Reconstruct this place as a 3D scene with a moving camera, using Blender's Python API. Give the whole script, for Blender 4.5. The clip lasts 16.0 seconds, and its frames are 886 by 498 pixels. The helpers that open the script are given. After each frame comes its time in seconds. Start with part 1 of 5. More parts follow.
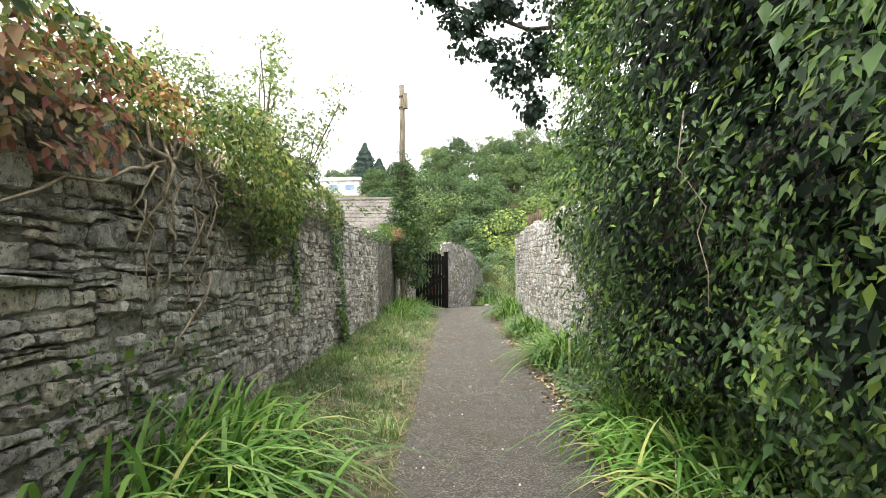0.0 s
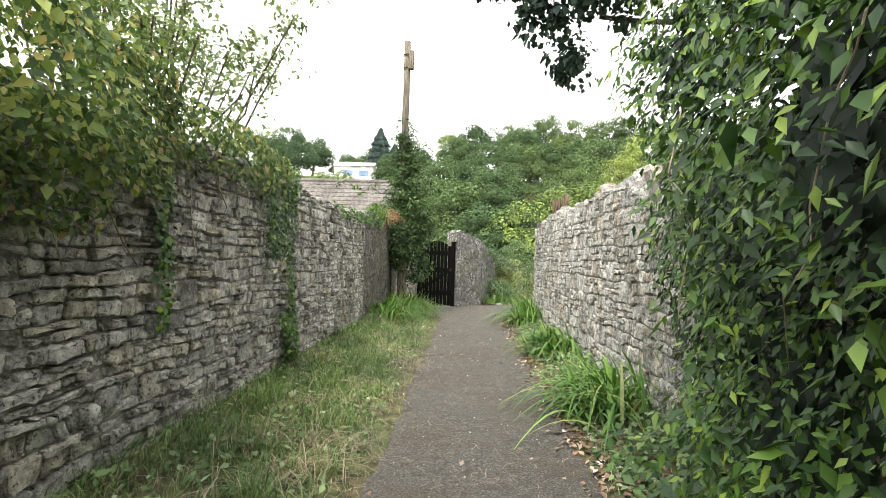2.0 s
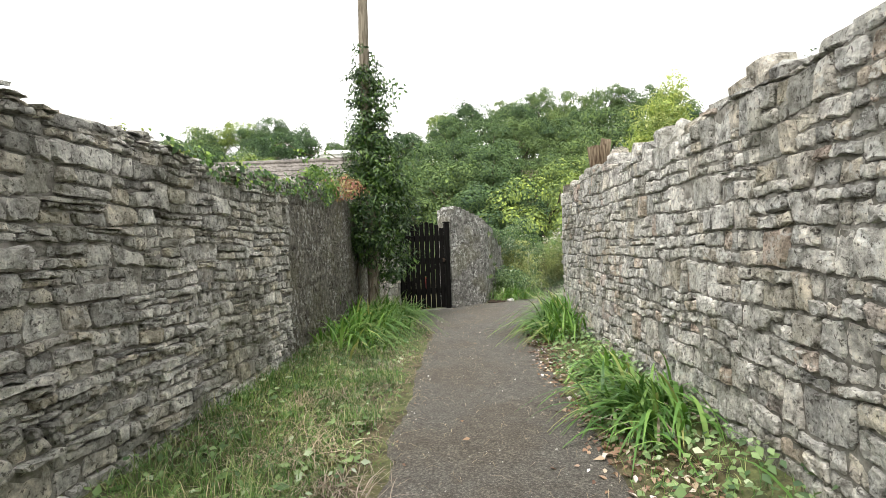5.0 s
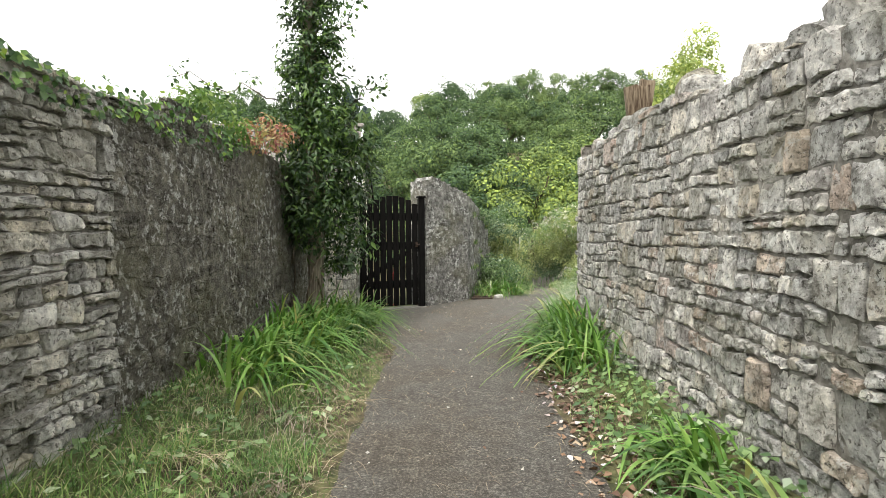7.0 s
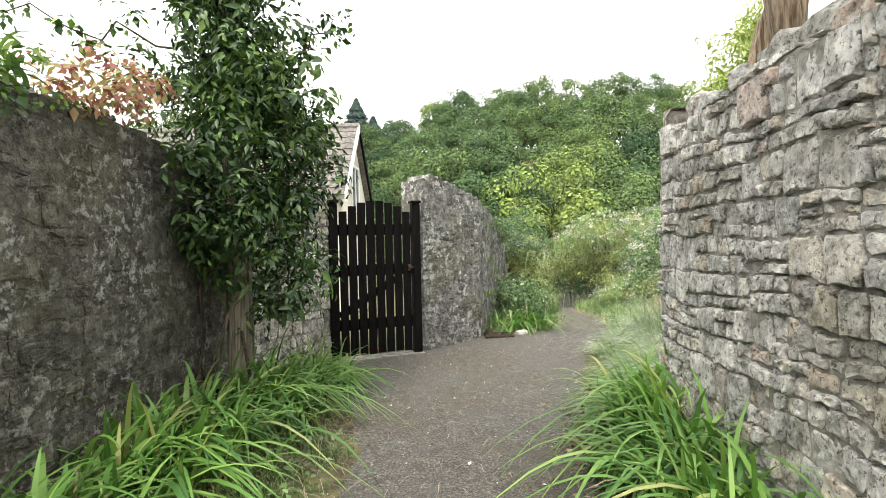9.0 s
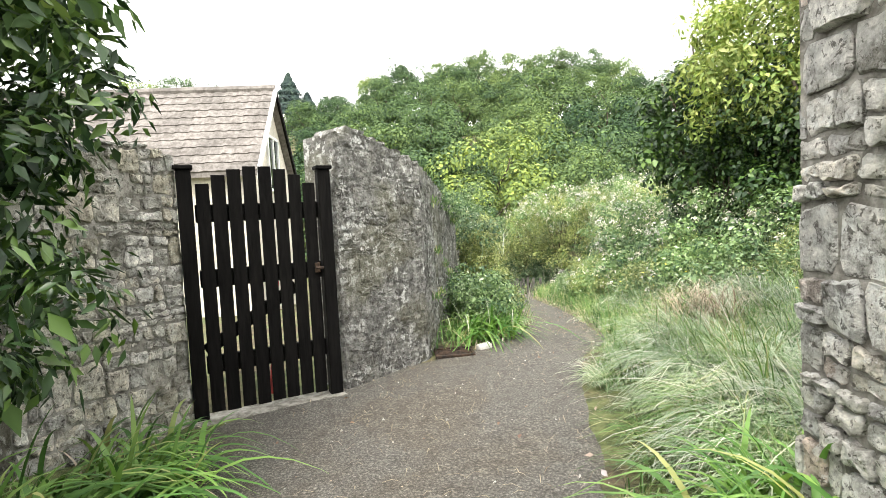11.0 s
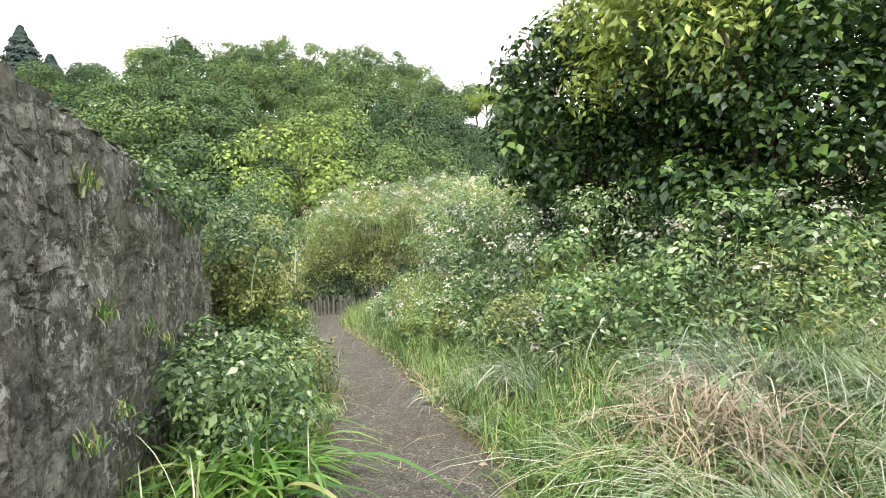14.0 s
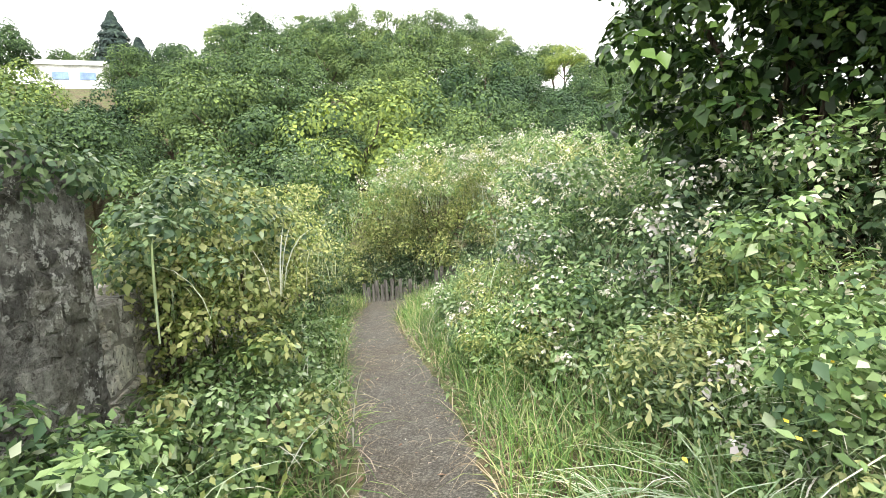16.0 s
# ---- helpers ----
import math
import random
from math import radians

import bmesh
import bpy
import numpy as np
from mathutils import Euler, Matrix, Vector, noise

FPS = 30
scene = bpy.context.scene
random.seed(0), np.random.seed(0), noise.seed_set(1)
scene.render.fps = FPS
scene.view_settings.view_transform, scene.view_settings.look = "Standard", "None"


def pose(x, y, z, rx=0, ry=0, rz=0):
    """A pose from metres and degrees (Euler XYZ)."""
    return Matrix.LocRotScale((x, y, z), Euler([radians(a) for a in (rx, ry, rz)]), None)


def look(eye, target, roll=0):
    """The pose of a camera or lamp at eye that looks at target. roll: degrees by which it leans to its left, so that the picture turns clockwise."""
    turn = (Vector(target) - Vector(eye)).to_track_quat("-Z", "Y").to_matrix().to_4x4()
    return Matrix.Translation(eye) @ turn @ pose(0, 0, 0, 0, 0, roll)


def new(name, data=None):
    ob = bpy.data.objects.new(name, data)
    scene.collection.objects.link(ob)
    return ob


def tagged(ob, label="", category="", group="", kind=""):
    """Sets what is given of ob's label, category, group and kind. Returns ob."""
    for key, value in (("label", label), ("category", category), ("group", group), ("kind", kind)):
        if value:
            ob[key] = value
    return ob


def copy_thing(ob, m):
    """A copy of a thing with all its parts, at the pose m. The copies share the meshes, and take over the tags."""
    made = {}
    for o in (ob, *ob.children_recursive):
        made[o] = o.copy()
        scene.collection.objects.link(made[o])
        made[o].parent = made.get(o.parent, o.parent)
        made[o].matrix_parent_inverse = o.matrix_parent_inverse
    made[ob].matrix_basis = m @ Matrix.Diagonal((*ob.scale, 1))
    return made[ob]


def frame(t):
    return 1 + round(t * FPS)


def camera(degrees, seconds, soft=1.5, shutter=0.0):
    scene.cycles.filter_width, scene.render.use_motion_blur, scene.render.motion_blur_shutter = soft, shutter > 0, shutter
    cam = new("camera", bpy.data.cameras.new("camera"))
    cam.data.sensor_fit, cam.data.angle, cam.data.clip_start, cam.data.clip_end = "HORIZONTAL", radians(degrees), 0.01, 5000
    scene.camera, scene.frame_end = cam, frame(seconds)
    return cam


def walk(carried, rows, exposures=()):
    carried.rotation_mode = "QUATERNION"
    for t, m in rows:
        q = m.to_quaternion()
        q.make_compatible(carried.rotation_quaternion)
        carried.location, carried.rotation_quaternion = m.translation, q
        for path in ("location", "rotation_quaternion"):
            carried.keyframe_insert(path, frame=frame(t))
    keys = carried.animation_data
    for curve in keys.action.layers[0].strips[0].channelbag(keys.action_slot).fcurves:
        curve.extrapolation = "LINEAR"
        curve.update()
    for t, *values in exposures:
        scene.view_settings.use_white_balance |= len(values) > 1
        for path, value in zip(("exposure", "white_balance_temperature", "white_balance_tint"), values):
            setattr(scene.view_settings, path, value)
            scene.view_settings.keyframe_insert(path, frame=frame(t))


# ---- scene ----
cam = camera(82.0, 16.0, soft=0.7)
PATH = [
    (0, (0.106, -0.768, 1.303), (0.073, 1.23, 1.382), -0.6),
    (0.5, (0.105, -0.202, 1.298), (0.026, 1.795, 1.35), 0.4),
    (1, (0.167, 0.378, 1.31), (0.128, 2.377, 1.352), 1.5),
    (1.5, (0.265, 0.929, 1.334), (0.14, 2.924, 1.375), 3.0),
    (2, (0.279, 1.472, 1.337), (0.189, 3.469, 1.38), 1.7),
    (2.5, (0.299, 2.075, 1.305), (0.125, 4.068, 1.327), 2.2),
    (3, (0.256, 2.674, 1.297), (0.099, 4.667, 1.297), -0.7),
    (3.5, (0.236, 3.276, 1.312), (0.142, 5.273, 1.314), -1.0),
    (4, (0.228, 3.895, 1.349), (0.126, 5.892, 1.373), -1.2),
    (4.2, (0.245, 4.163, 1.358), (0.162, 6.161, 1.379), -2.7),
    (6.3, (0.302, 6.621, 1.319), (0.222, 8.619, 1.267), -0.5),
    (6.5, (0.299, 6.864, 1.31), (0.227, 8.862, 1.259), -1.7),
    (7, (0.342, 7.475, 1.312), (0.329, 9.474, 1.235), -0.4),
    (7.5, (0.369, 8.068, 1.354), (0.308, 10.066, 1.275), 0.4),
    (8, (0.383, 8.653, 1.387), (0.341, 10.652, 1.315), 0.4),
    (8.5, (0.422, 9.227, 1.414), (0.328, 11.224, 1.376), 1.7),
    (8.6, (0.445, 9.35, 1.394), (0.326, 11.346, 1.361), 1.0),
    (8.7, (0.446, 9.468, 1.38), (0.341, 11.465, 1.35), -0.2),
    (10.8, (0.52, 11.664, 1.398), (0.616, 13.658, 1.278), -1.7),
    (11, (0.543, 11.861, 1.402), (0.696, 13.852, 1.282), -2.9),
    (11.5, (0.6, 12.38, 1.424), (0.978, 14.34, 1.292), -3.0),
    (12, (0.734, 12.88, 1.421), (1.155, 14.829, 1.278), -3.4),
    (12.5, (0.825, 13.413, 1.422), (1.426, 15.312, 1.243), -4.5),
    (13, (0.955, 13.929, 1.4), (1.581, 15.819, 1.214), -3.4),
    (13.5, (1.083, 14.412, 1.393), (1.844, 16.256, 1.252), -2.6),
    (14, (1.255, 14.94, 1.432), (2.138, 16.729, 1.286), -1.4),
    (14.5, (1.479, 15.458, 1.427), (2.308, 17.273, 1.289), -2.1),
    (15, (1.647, 15.933, 1.437), (2.474, 17.745, 1.257), -4.5),
    (15.5, (1.906, 16.371, 1.386), (2.6, 18.233, 1.16), -4.4),
    (16, (2.099, 16.847, 1.358), (2.709, 18.735, 1.11), -2.5),
]
walk(cam, [(t, look(eye, target, roll)) for t, eye, target, roll in PATH],
     [(0, 1.48), (2, 1.38), (4, 1.22), (7.5, 1.25), (8.7, 1.42), (11, 1.8), (12, 1.6), (13.5, 1.44), (16, 1.62)])

# ---- light ----
world = bpy.data.worlds.new("overcast_sky")
scene.world = world
world.use_nodes = True
wt = world.node_tree
sky = wt.nodes.new("ShaderNodeTexSky")
sky.sky_type, sky.sun_disc = "NISHITA", False
sky.sun_elevation, sky.sun_rotation = radians(55), radians(200)
sky.air_density, sky.dust_density = 1.0, 6.0
pale = wt.nodes.new("ShaderNodeMix")
pale.data_type = "RGBA"
pale.inputs[0].default_value = 0.9
pale.inputs[7].default_value = (9.4, 9.3, 9.0, 1)
wt.links.new(sky.outputs[0], pale.inputs[6])
wt.links.new(pale.outputs[2], wt.nodes["Background"].inputs[0])
wt.nodes["Background"].inputs[1].default_value = 0.118
sun = new("sun", bpy.data.lights.new("sun", "SUN"))
sun.data.energy, sun.data.angle, sun.data.color = 1.5, radians(20), (1, 0.96, 0.9)
sun.matrix_world = look((0, 0, 30), (0.34 * 17, 0.94 * 17, 30 - 24))


# ---- materials ----
def mat(name):
    m = bpy.data.materials.new(name)
    m.use_nodes = True
    return m, m.node_tree, m.node_tree.nodes["Principled BSDF"]


def nd(nt, kind, **inputs):
    n = nt.nodes.new(kind)
    for k, v in inputs.items():
        n.inputs[k.replace("_", " ")].default_value = v
    return n


def ramp(nt, fac, stops):
    r = nt.nodes.new("ShaderNodeValToRGB")
    r.color_ramp.elements[0].position, r.color_ramp.elements[0].color = stops[0][0], (*stops[0][1], 1)
    r.color_ramp.elements[1].position, r.color_ramp.elements[1].color = stops[-1][0], (*stops[-1][1], 1)
    for pos, col in stops[1:-1]:
        e = r.color_ramp.elements.new(pos)
        e.color = (*col, 1)
    nt.links.new(fac, r.inputs[0])
    return r.outputs[0]


def mixed(nt, fac, a, b, mode="MIX"):
    m = nt.nodes.new("ShaderNodeMix")
    m.data_type, m.blend_type = "RGBA", mode
    for sock, v in ((m.inputs[0], fac), (m.inputs[6], a), (m.inputs[7], b)):
        if isinstance(v, (int, float)):
            sock.default_value = v
        elif isinstance(v, tuple):
            sock.default_value = (*v, 1)
        else:
            nt.links.new(v, sock)
    return m.outputs[2]


def coords(nt):
    return nt.nodes.new("ShaderNodeNewGeometry").outputs["Position"]


def noise_at(nt, scale, detail=6, rough=0.6, vec=None, distort=0.0):
    n = nd(nt, "ShaderNodeTexNoise", Scale=scale, Detail=detail, Roughness=rough, Distortion=distort)
    nt.links.new(vec or coords(nt), n.inputs["Vector"])
    return n.outputs[0]


def bump(nt, bsdf, height, strength, distance):
    b = nd(nt, "ShaderNodeBump", Strength=strength, Distance=distance)
    nt.links.new(height, b.inputs["Height"])
    nt.links.new(b.outputs[0], bsdf.inputs["Normal"])


def island(nt):
    return nt.nodes.new("ShaderNodeNewGeometry").outputs["Random Per Island"]


def stone_mat(name, tones, lichen=0.5, random_from="object"):
    m, nt, b = mat(name)
    if random_from == "object":
        rnd = nt.nodes.new("ShaderNodeObjectInfo").outputs["Random"]
    else:
        rnd = island(nt)
    base = ramp(nt, rnd, tones)
    grain = noise_at(nt, 11, 10, 0.75)
    col = mixed(nt, 0.95, base, ramp(nt, grain, [(0.36, (0.3, 0.29, 0.275)), (0.5, (0.92, 0.92, 0.91)), (0.63, (1.6, 1.59, 1.54))]), "MULTIPLY")
    spots = noise_at(nt, 15, 9, 0.75, distort=0.25)
    mask = ramp(nt, spots, [(0.53, (0, 0, 0)), (0.555, (lichen,) * 3)])
    mask = mixed(nt, 1.0, mask, ramp(nt, noise_at(nt, 2.3, 6, 0.65), [(0.42, (0.15,) * 3), (0.56, (1, 1, 1))]), "MULTIPLY")
    col = mixed(nt, mask, col, (0.72, 0.73, 0.7))
    pits = noise_at(nt, 38, 6, 0.7, distort=0.5)
    col = mixed(nt, ramp(nt, pits, [(0.39, (0.8,) * 3), (0.44, (0, 0, 0))]), col, (0.05, 0.042, 0.036))
    big = noise_at(nt, 1.6, 5, 0.6)
    moss = ramp(nt, big, [(0.5, (0, 0, 0)), (0.62, (0.4,) * 3)])
    col = mixed(nt, moss, col, (0.13, 0.125, 0.07))
    nt.links.new(col, b.inputs["Base Color"])
    b.inputs["Roughness"].default_value = 0.93
    b.inputs["Specular IOR Level"].default_value = 0.2
    bump(nt, b, noise_at(nt, 26, 11, 0.7), 1.0, 0.04)
    return m


def leaf_mat(name, tones, gloss=0.5, through_light=0.35, by_object=False, vary=0.25):
    """Leaves: a tone for each leaf, drifting over the plant, with light passing through."""
    m, nt, b = mat(name)
    rnd = island(nt)
    col = ramp(nt, rnd, [(p, (r, g, b2 * 1.3 + 0.012)) for p, (r, g, b2) in tones])
    drift = noise_at(nt, 1.1, 3, 0.5)
    col = mixed(nt, 0.8, col, ramp(nt, drift, [(0.4, (1 - vary, 1 - vary, 1 - vary * 0.8)), (0.6, (1 + vary, 1 + vary, 1 + vary * 0.3))]), "MULTIPLY")
    if by_object:
        o = nt.nodes.new("ShaderNodeObjectInfo").outputs["Random"]
        col = mixed(nt, 1.0, col, ramp(nt, o, [(0, (0.3, 0.42, 0.46)), (0.4, (0.66, 0.74, 0.72)), (0.75, (1.05, 1.03, 0.92)), (1, (1.75, 1.55, 0.95))]), "MULTIPLY")
    nt.links.new(col, b.inputs["Base Color"])
    b.inputs["Roughness"].default_value = gloss + 0.1
    b.inputs["Specular IOR Level"].default_value = 0.42
    tr = nt.nodes.new("ShaderNodeBsdfTranslucent")
    lighter = mixed(nt, 1.0, col, (1.25, 1.25, 0.85), "MULTIPLY")
    nt.links.new(lighter, tr.inputs[0])
    mx = nt.nodes.new("ShaderNodeMixShader")
    mx.inputs[0].default_value = through_light * 0.8
    nt.links.new(b.outputs[0], mx.inputs[1])
    nt.links.new(tr.outputs[0], mx.inputs[2])
    nt.links.new(mx.outputs[0], nt.nodes["Material Output"].inputs[0])
    return m


def plain_mat(name, a, b2, scale=8, rough=0.8, metal=0.0, relief=0.3, stretch=None, depth=0.01):
    m, nt, b = mat(name)
    vec = coords(nt)
    if stretch:
        mp = nt.nodes.new("ShaderNodeMapping")
        mp.inputs["Scale"].default_value = stretch
        nt.links.new(vec, mp.inputs[0])
        vec = mp.outputs[0]
    n = noise_at(nt, scale, 8, 0.65, vec)
    big = noise_at(nt, 1.2, 4, 0.5)
    col = ramp(nt, n, [(0.4, a), (0.6, b2)])
    col = mixed(nt, 0.6, col, ramp(nt, big, [(0.4, (0.7,) * 3), (0.6, (1.25,) * 3)]), "MULTIPLY")
    nt.links.new(col, b.inputs["Base Color"])
    b.inputs["Roughness"].default_value, b.inputs["Metallic"].default_value = rough, metal
    b.inputs["Specular IOR Level"].default_value = 0.15 if rough > 0.85 else 0.4
    bump(nt, b, n, relief, depth)
    return m


GREYS = [(0, (0.24, 0.235, 0.22)), (0.3, (0.46, 0.45, 0.42)), (0.6, (0.6, 0.585, 0.55)), (0.85, (0.48, 0.44, 0.36)), (1, (0.66, 0.65, 0.62))]
PALES = [(0, (0.36, 0.355, 0.34)), (0.3, (0.55, 0.54, 0.51)), (0.6, (0.6, 0.58, 0.54)), (0.8, (0.52, 0.475, 0.4)), (0.86, (0.5, 0.4, 0.34)), (0.9, (0.46, 0.455, 0.44)), (1, (0.68, 0.66, 0.62))]
STONE_L = stone_mat("grey_rubble", GREYS, 0.45)
STONE_LI = stone_mat("grey_rubble_joined", GREYS, 0.45, "island")
HARLED = stone_mat("harled_rubble", [(0, (0.12, 0.118, 0.112)), (0.6, (0.2, 0.197, 0.187)), (1, (0.27, 0.266, 0.25))], 0.7)
HARLED_I = stone_mat("harled_rubble_joined", [(0, (0.12, 0.118, 0.112)), (0.6, (0.2, 0.197, 0.187)), (1, (0.27, 0.266, 0.25))], 0.7, "island")
STONE_R = stone_mat("pale_rubble", PALES, 0.6)
STONE_RI = stone_mat("pale_rubble_joined", PALES, 0.6, "island")
MORTAR = plain_mat("old_lime_mortar", (0.16, 0.15, 0.13), (0.36, 0.345, 0.31), 14, 0.95, 0, 0.9, depth=0.03)
HARL = stone_mat("weathered_harling", [(0, (0.1, 0.094, 0.08)), (1, (0.18, 0.17, 0.145))], 0.55, "island")
HARLED_DARK = stone_mat("weathered_harling_stone", [(0, (0.1, 0.094, 0.08)), (1, (0.18, 0.17, 0.145))], 0.55)
WOOD_BLACK = plain_mat("black_stained_wood", (0.002, 0.0019, 0.0017), (0.006, 0.0055, 0.005), 6, 0.95, 0, 0.4, (6, 6, 0.6))
POLE_WOOD = plain_mat("weathered_pole_wood", (0.12, 0.1, 0.075), (0.3, 0.265, 0.21), 8, 0.9, 0, 0.6, (6, 6, 0.35))
OLD_WOOD = plain_mat("grey_brown_rotten_wood", (0.09, 0.06, 0.04), (0.3, 0.24, 0.17), 9, 0.9, 0, 0.8, (5, 5, 0.5))
FENCE_WOOD = plain_mat("silvered_wood", (0.08, 0.075, 0.068), (0.2, 0.195, 0.18), 8, 0.9, 0, 0.6, (5, 5, 0.5))
BARK = plain_mat("bark", (0.045, 0.036, 0.026), (0.14, 0.115, 0.085), 9, 0.95, 0, 0.9, (4, 4, 0.8), 0.03)
STEM = plain_mat("dry_stem", (0.2, 0.16, 0.11), (0.42, 0.36, 0.28), 14, 0.9)
TILE = plain_mat("concrete_roof_tile", (0.12, 0.108, 0.098), (0.21, 0.195, 0.18), 9, 0.9, 0, 0.4)
WHITE_PAINT = plain_mat("white_paint", (0.68, 0.69, 0.68), (0.82, 0.82, 0.8), 5, 0.6, 0, 0.1)
RENDER_WALL = plain_mat("cream_render", (0.48, 0.45, 0.38), (0.62, 0.58, 0.5), 20, 0.9, 0, 0.4)
IRON = plain_mat("rusty_iron", (0.03, 0.025, 0.022), (0.1, 0.065, 0.045), 20, 0.7, 0.7, 0.4)
BRICK_WHITE = plain_mat("white_stone", (0.5, 0.49, 0.46), (0.72, 0.7, 0.66), 14, 0.85, 0, 0.5)
RED_PAINT = plain_mat("red_plastic", (0.45, 0.03, 0.03), (0.55, 0.05, 0.045), 5, 0.5)
BLUE_PAINT = plain_mat("blue_cladding", (0.2, 0.3, 0.5), (0.26, 0.38, 0.58), 5, 0.6)

IVY = leaf_mat("dark_creeper_leaf", [(0, (0.015, 0.045, 0.0)), (0.5, (0.042, 0.1, 0.005)), (0.85, (0.11, 0.205, 0.015)), (1, (0.26, 0.36, 0.04))], 0.38, 0.16)
# near-black leaf tone: paints the shade between the outer creeper leaves
IVY_SHADE = leaf_mat("creeper_leaf_painted_shade", [(0, (0.006, 0.017, 0.0)), (1, (0.016, 0.038, 0.0))], 0.6, 0.08)
IVY_MID = leaf_mat("pole_creeper_leaf", [(0, (0.012, 0.032, 0.0)), (0.6, (0.036, 0.08, 0.006)), (1, (0.11, 0.19, 0.02))], 0.34, 0.14)
IVY_LIGHT = leaf_mat("young_creeper_leaf", [(0, (0.05, 0.1, 0.02)), (0.6, (0.1, 0.18, 0.03)), (1, (0.2, 0.28, 0.06))], 0.5, 0.4)
HONEY = leaf_mat("honeysuckle_leaf", [(0, (0.035, 0.07, 0.01)), (0.6, (0.12, 0.19, 0.03)), (0.93, (0.33, 0.37, 0.08)), (1, (0.42, 0.28, 0.09))], 0.5, 0.4)
RUSSET = leaf_mat("russet_leaf", [(0, (0.24, 0.08, 0.05)), (0.35, (0.42, 0.19, 0.09)), (0.65, (0.45, 0.33, 0.12)), (1, (0.26, 0.32, 0.08))], 0.6, 0.35)
SHRUB = leaf_mat("pale_shrub_leaf", [(0, (0.1, 0.15, 0.04)), (0.6, (0.18, 0.25, 0.07)), (1, (0.34, 0.4, 0.16))], 0.45, 0.35)
# overhead leaves seen from their shaded side: that shade is in this tone
TREE_SHADE = leaf_mat("tree_leaf_painted_shade", [(0, (0.01, 0.028, 0.01)), (1, (0.03, 0.06, 0.02))], 0.5, 0.2)
BLADE = leaf_mat("crocosmia_blade", [(0, (0.06, 0.15, 0.02)), (0.5, (0.13, 0.27, 0.035)), (0.9, (0.24, 0.38, 0.07)), (1, (0.4, 0.4, 0.12))], 0.42, 0.35)
GRASS = leaf_mat("grass_blade", [(0, (0.06, 0.13, 0.022)), (0.5, (0.13, 0.245, 0.04)), (0.8, (0.26, 0.34, 0.09)), (1, (0.5, 0.44, 0.23))], 0.6, 0.3)
DRYGRASS = leaf_mat("seeding_grass_blade", [(0, (0.17, 0.27, 0.09)), (0.4, (0.31, 0.41, 0.19)), (0.8, (0.53, 0.57, 0.36)), (1, (0.7, 0.65, 0.46))], 0.6, 0.3)
STRAW = leaf_mat("cut_straw", [(0, (0.2, 0.15, 0.075)), (0.5, (0.38, 0.32, 0.18)), (1, (0.5, 0.42, 0.25))], 0.8, 0.15)
WEED = leaf_mat("broad_weed_leaf", [(0, (0.06, 0.12, 0.03)), (0.5, (0.16, 0.25, 0.065)), (0.9, (0.27, 0.38, 0.13)), (1, (0.45, 0.52, 0.3))], 0.5, 0.3)
BRAMBLE = leaf_mat("bramble_leaf", [(0, (0.03, 0.07, 0.02)), (0.5, (0.09, 0.155, 0.045)), (0.9, (0.19, 0.27, 0.09)), (1, (0.4, 0.45, 0.26))], 0.5, 0.3)
ELDER = leaf_mat("elder_leaf", [(0, (0.16, 0.24, 0.04)), (0.5, (0.29, 0.37, 0.075)), (1, (0.46, 0.5, 0.13))], 0.5, 0.4)
HEDGE = leaf_mat("yellow_green_leaf", [(0, (0.08, 0.13, 0.03)), (0.5, (0.25, 0.3, 0.07)), (1, (0.45, 0.46, 0.17))], 0.5, 0.35)
PETAL = leaf_mat("white_petal", [(0, (0.5, 0.46, 0.34)), (1, (0.8, 0.78, 0.57))], 0.7, 0.3)
YELLOW = leaf_mat("yellow_petal", [(0, (0.6, 0.45, 0.03)), (1, (0.75, 0.6, 0.05))], 0.7, 0.2)
FARLEAF = leaf_mat("woodland_leaf", [(0, (0.05, 0.09, 0.026)), (0.5, (0.105, 0.165, 0.04)), (1, (0.2, 0.275, 0.06))], 0.7, 0.2, True, 0.15)
CONIFER = leaf_mat("conifer_needles", [(0, (0.016, 0.035, 0.02)), (1, (0.045, 0.075, 0.035))], 0.7, 0.1)
LITTER = leaf_mat("fallen_leaf", [(0, (0.12, 0.07, 0.035)), (0.5, (0.28, 0.18, 0.09)), (0.85, (0.42, 0.34, 0.2)), (1, (0.7, 0.66, 0.55))], 0.8, 0.1)


def ground_mat():
    m, nt, b = mat("soil_and_turf")
    n = noise_at(nt, 9, 8, 0.7)
    big = noise_at(nt, 1.3, 5, 0.6)
    a = ramp(nt, n, [(0.4, (0.04, 0.03, 0.018)), (0.6, (0.15, 0.12, 0.065))])
    g = ramp(nt, n, [(0.4, (0.045, 0.07, 0.018)), (0.6, (0.13, 0.16, 0.05))])
    nt.links.new(mixed(nt, ramp(nt, big, [(0.4, (0, 0, 0)), (0.6, (0.8,) * 3)]), a, g), b.inputs["Base Color"])
    b.inputs["Roughness"].default_value = 0.95
    bump(nt, b, n, 0.8, 0.04)
    return m


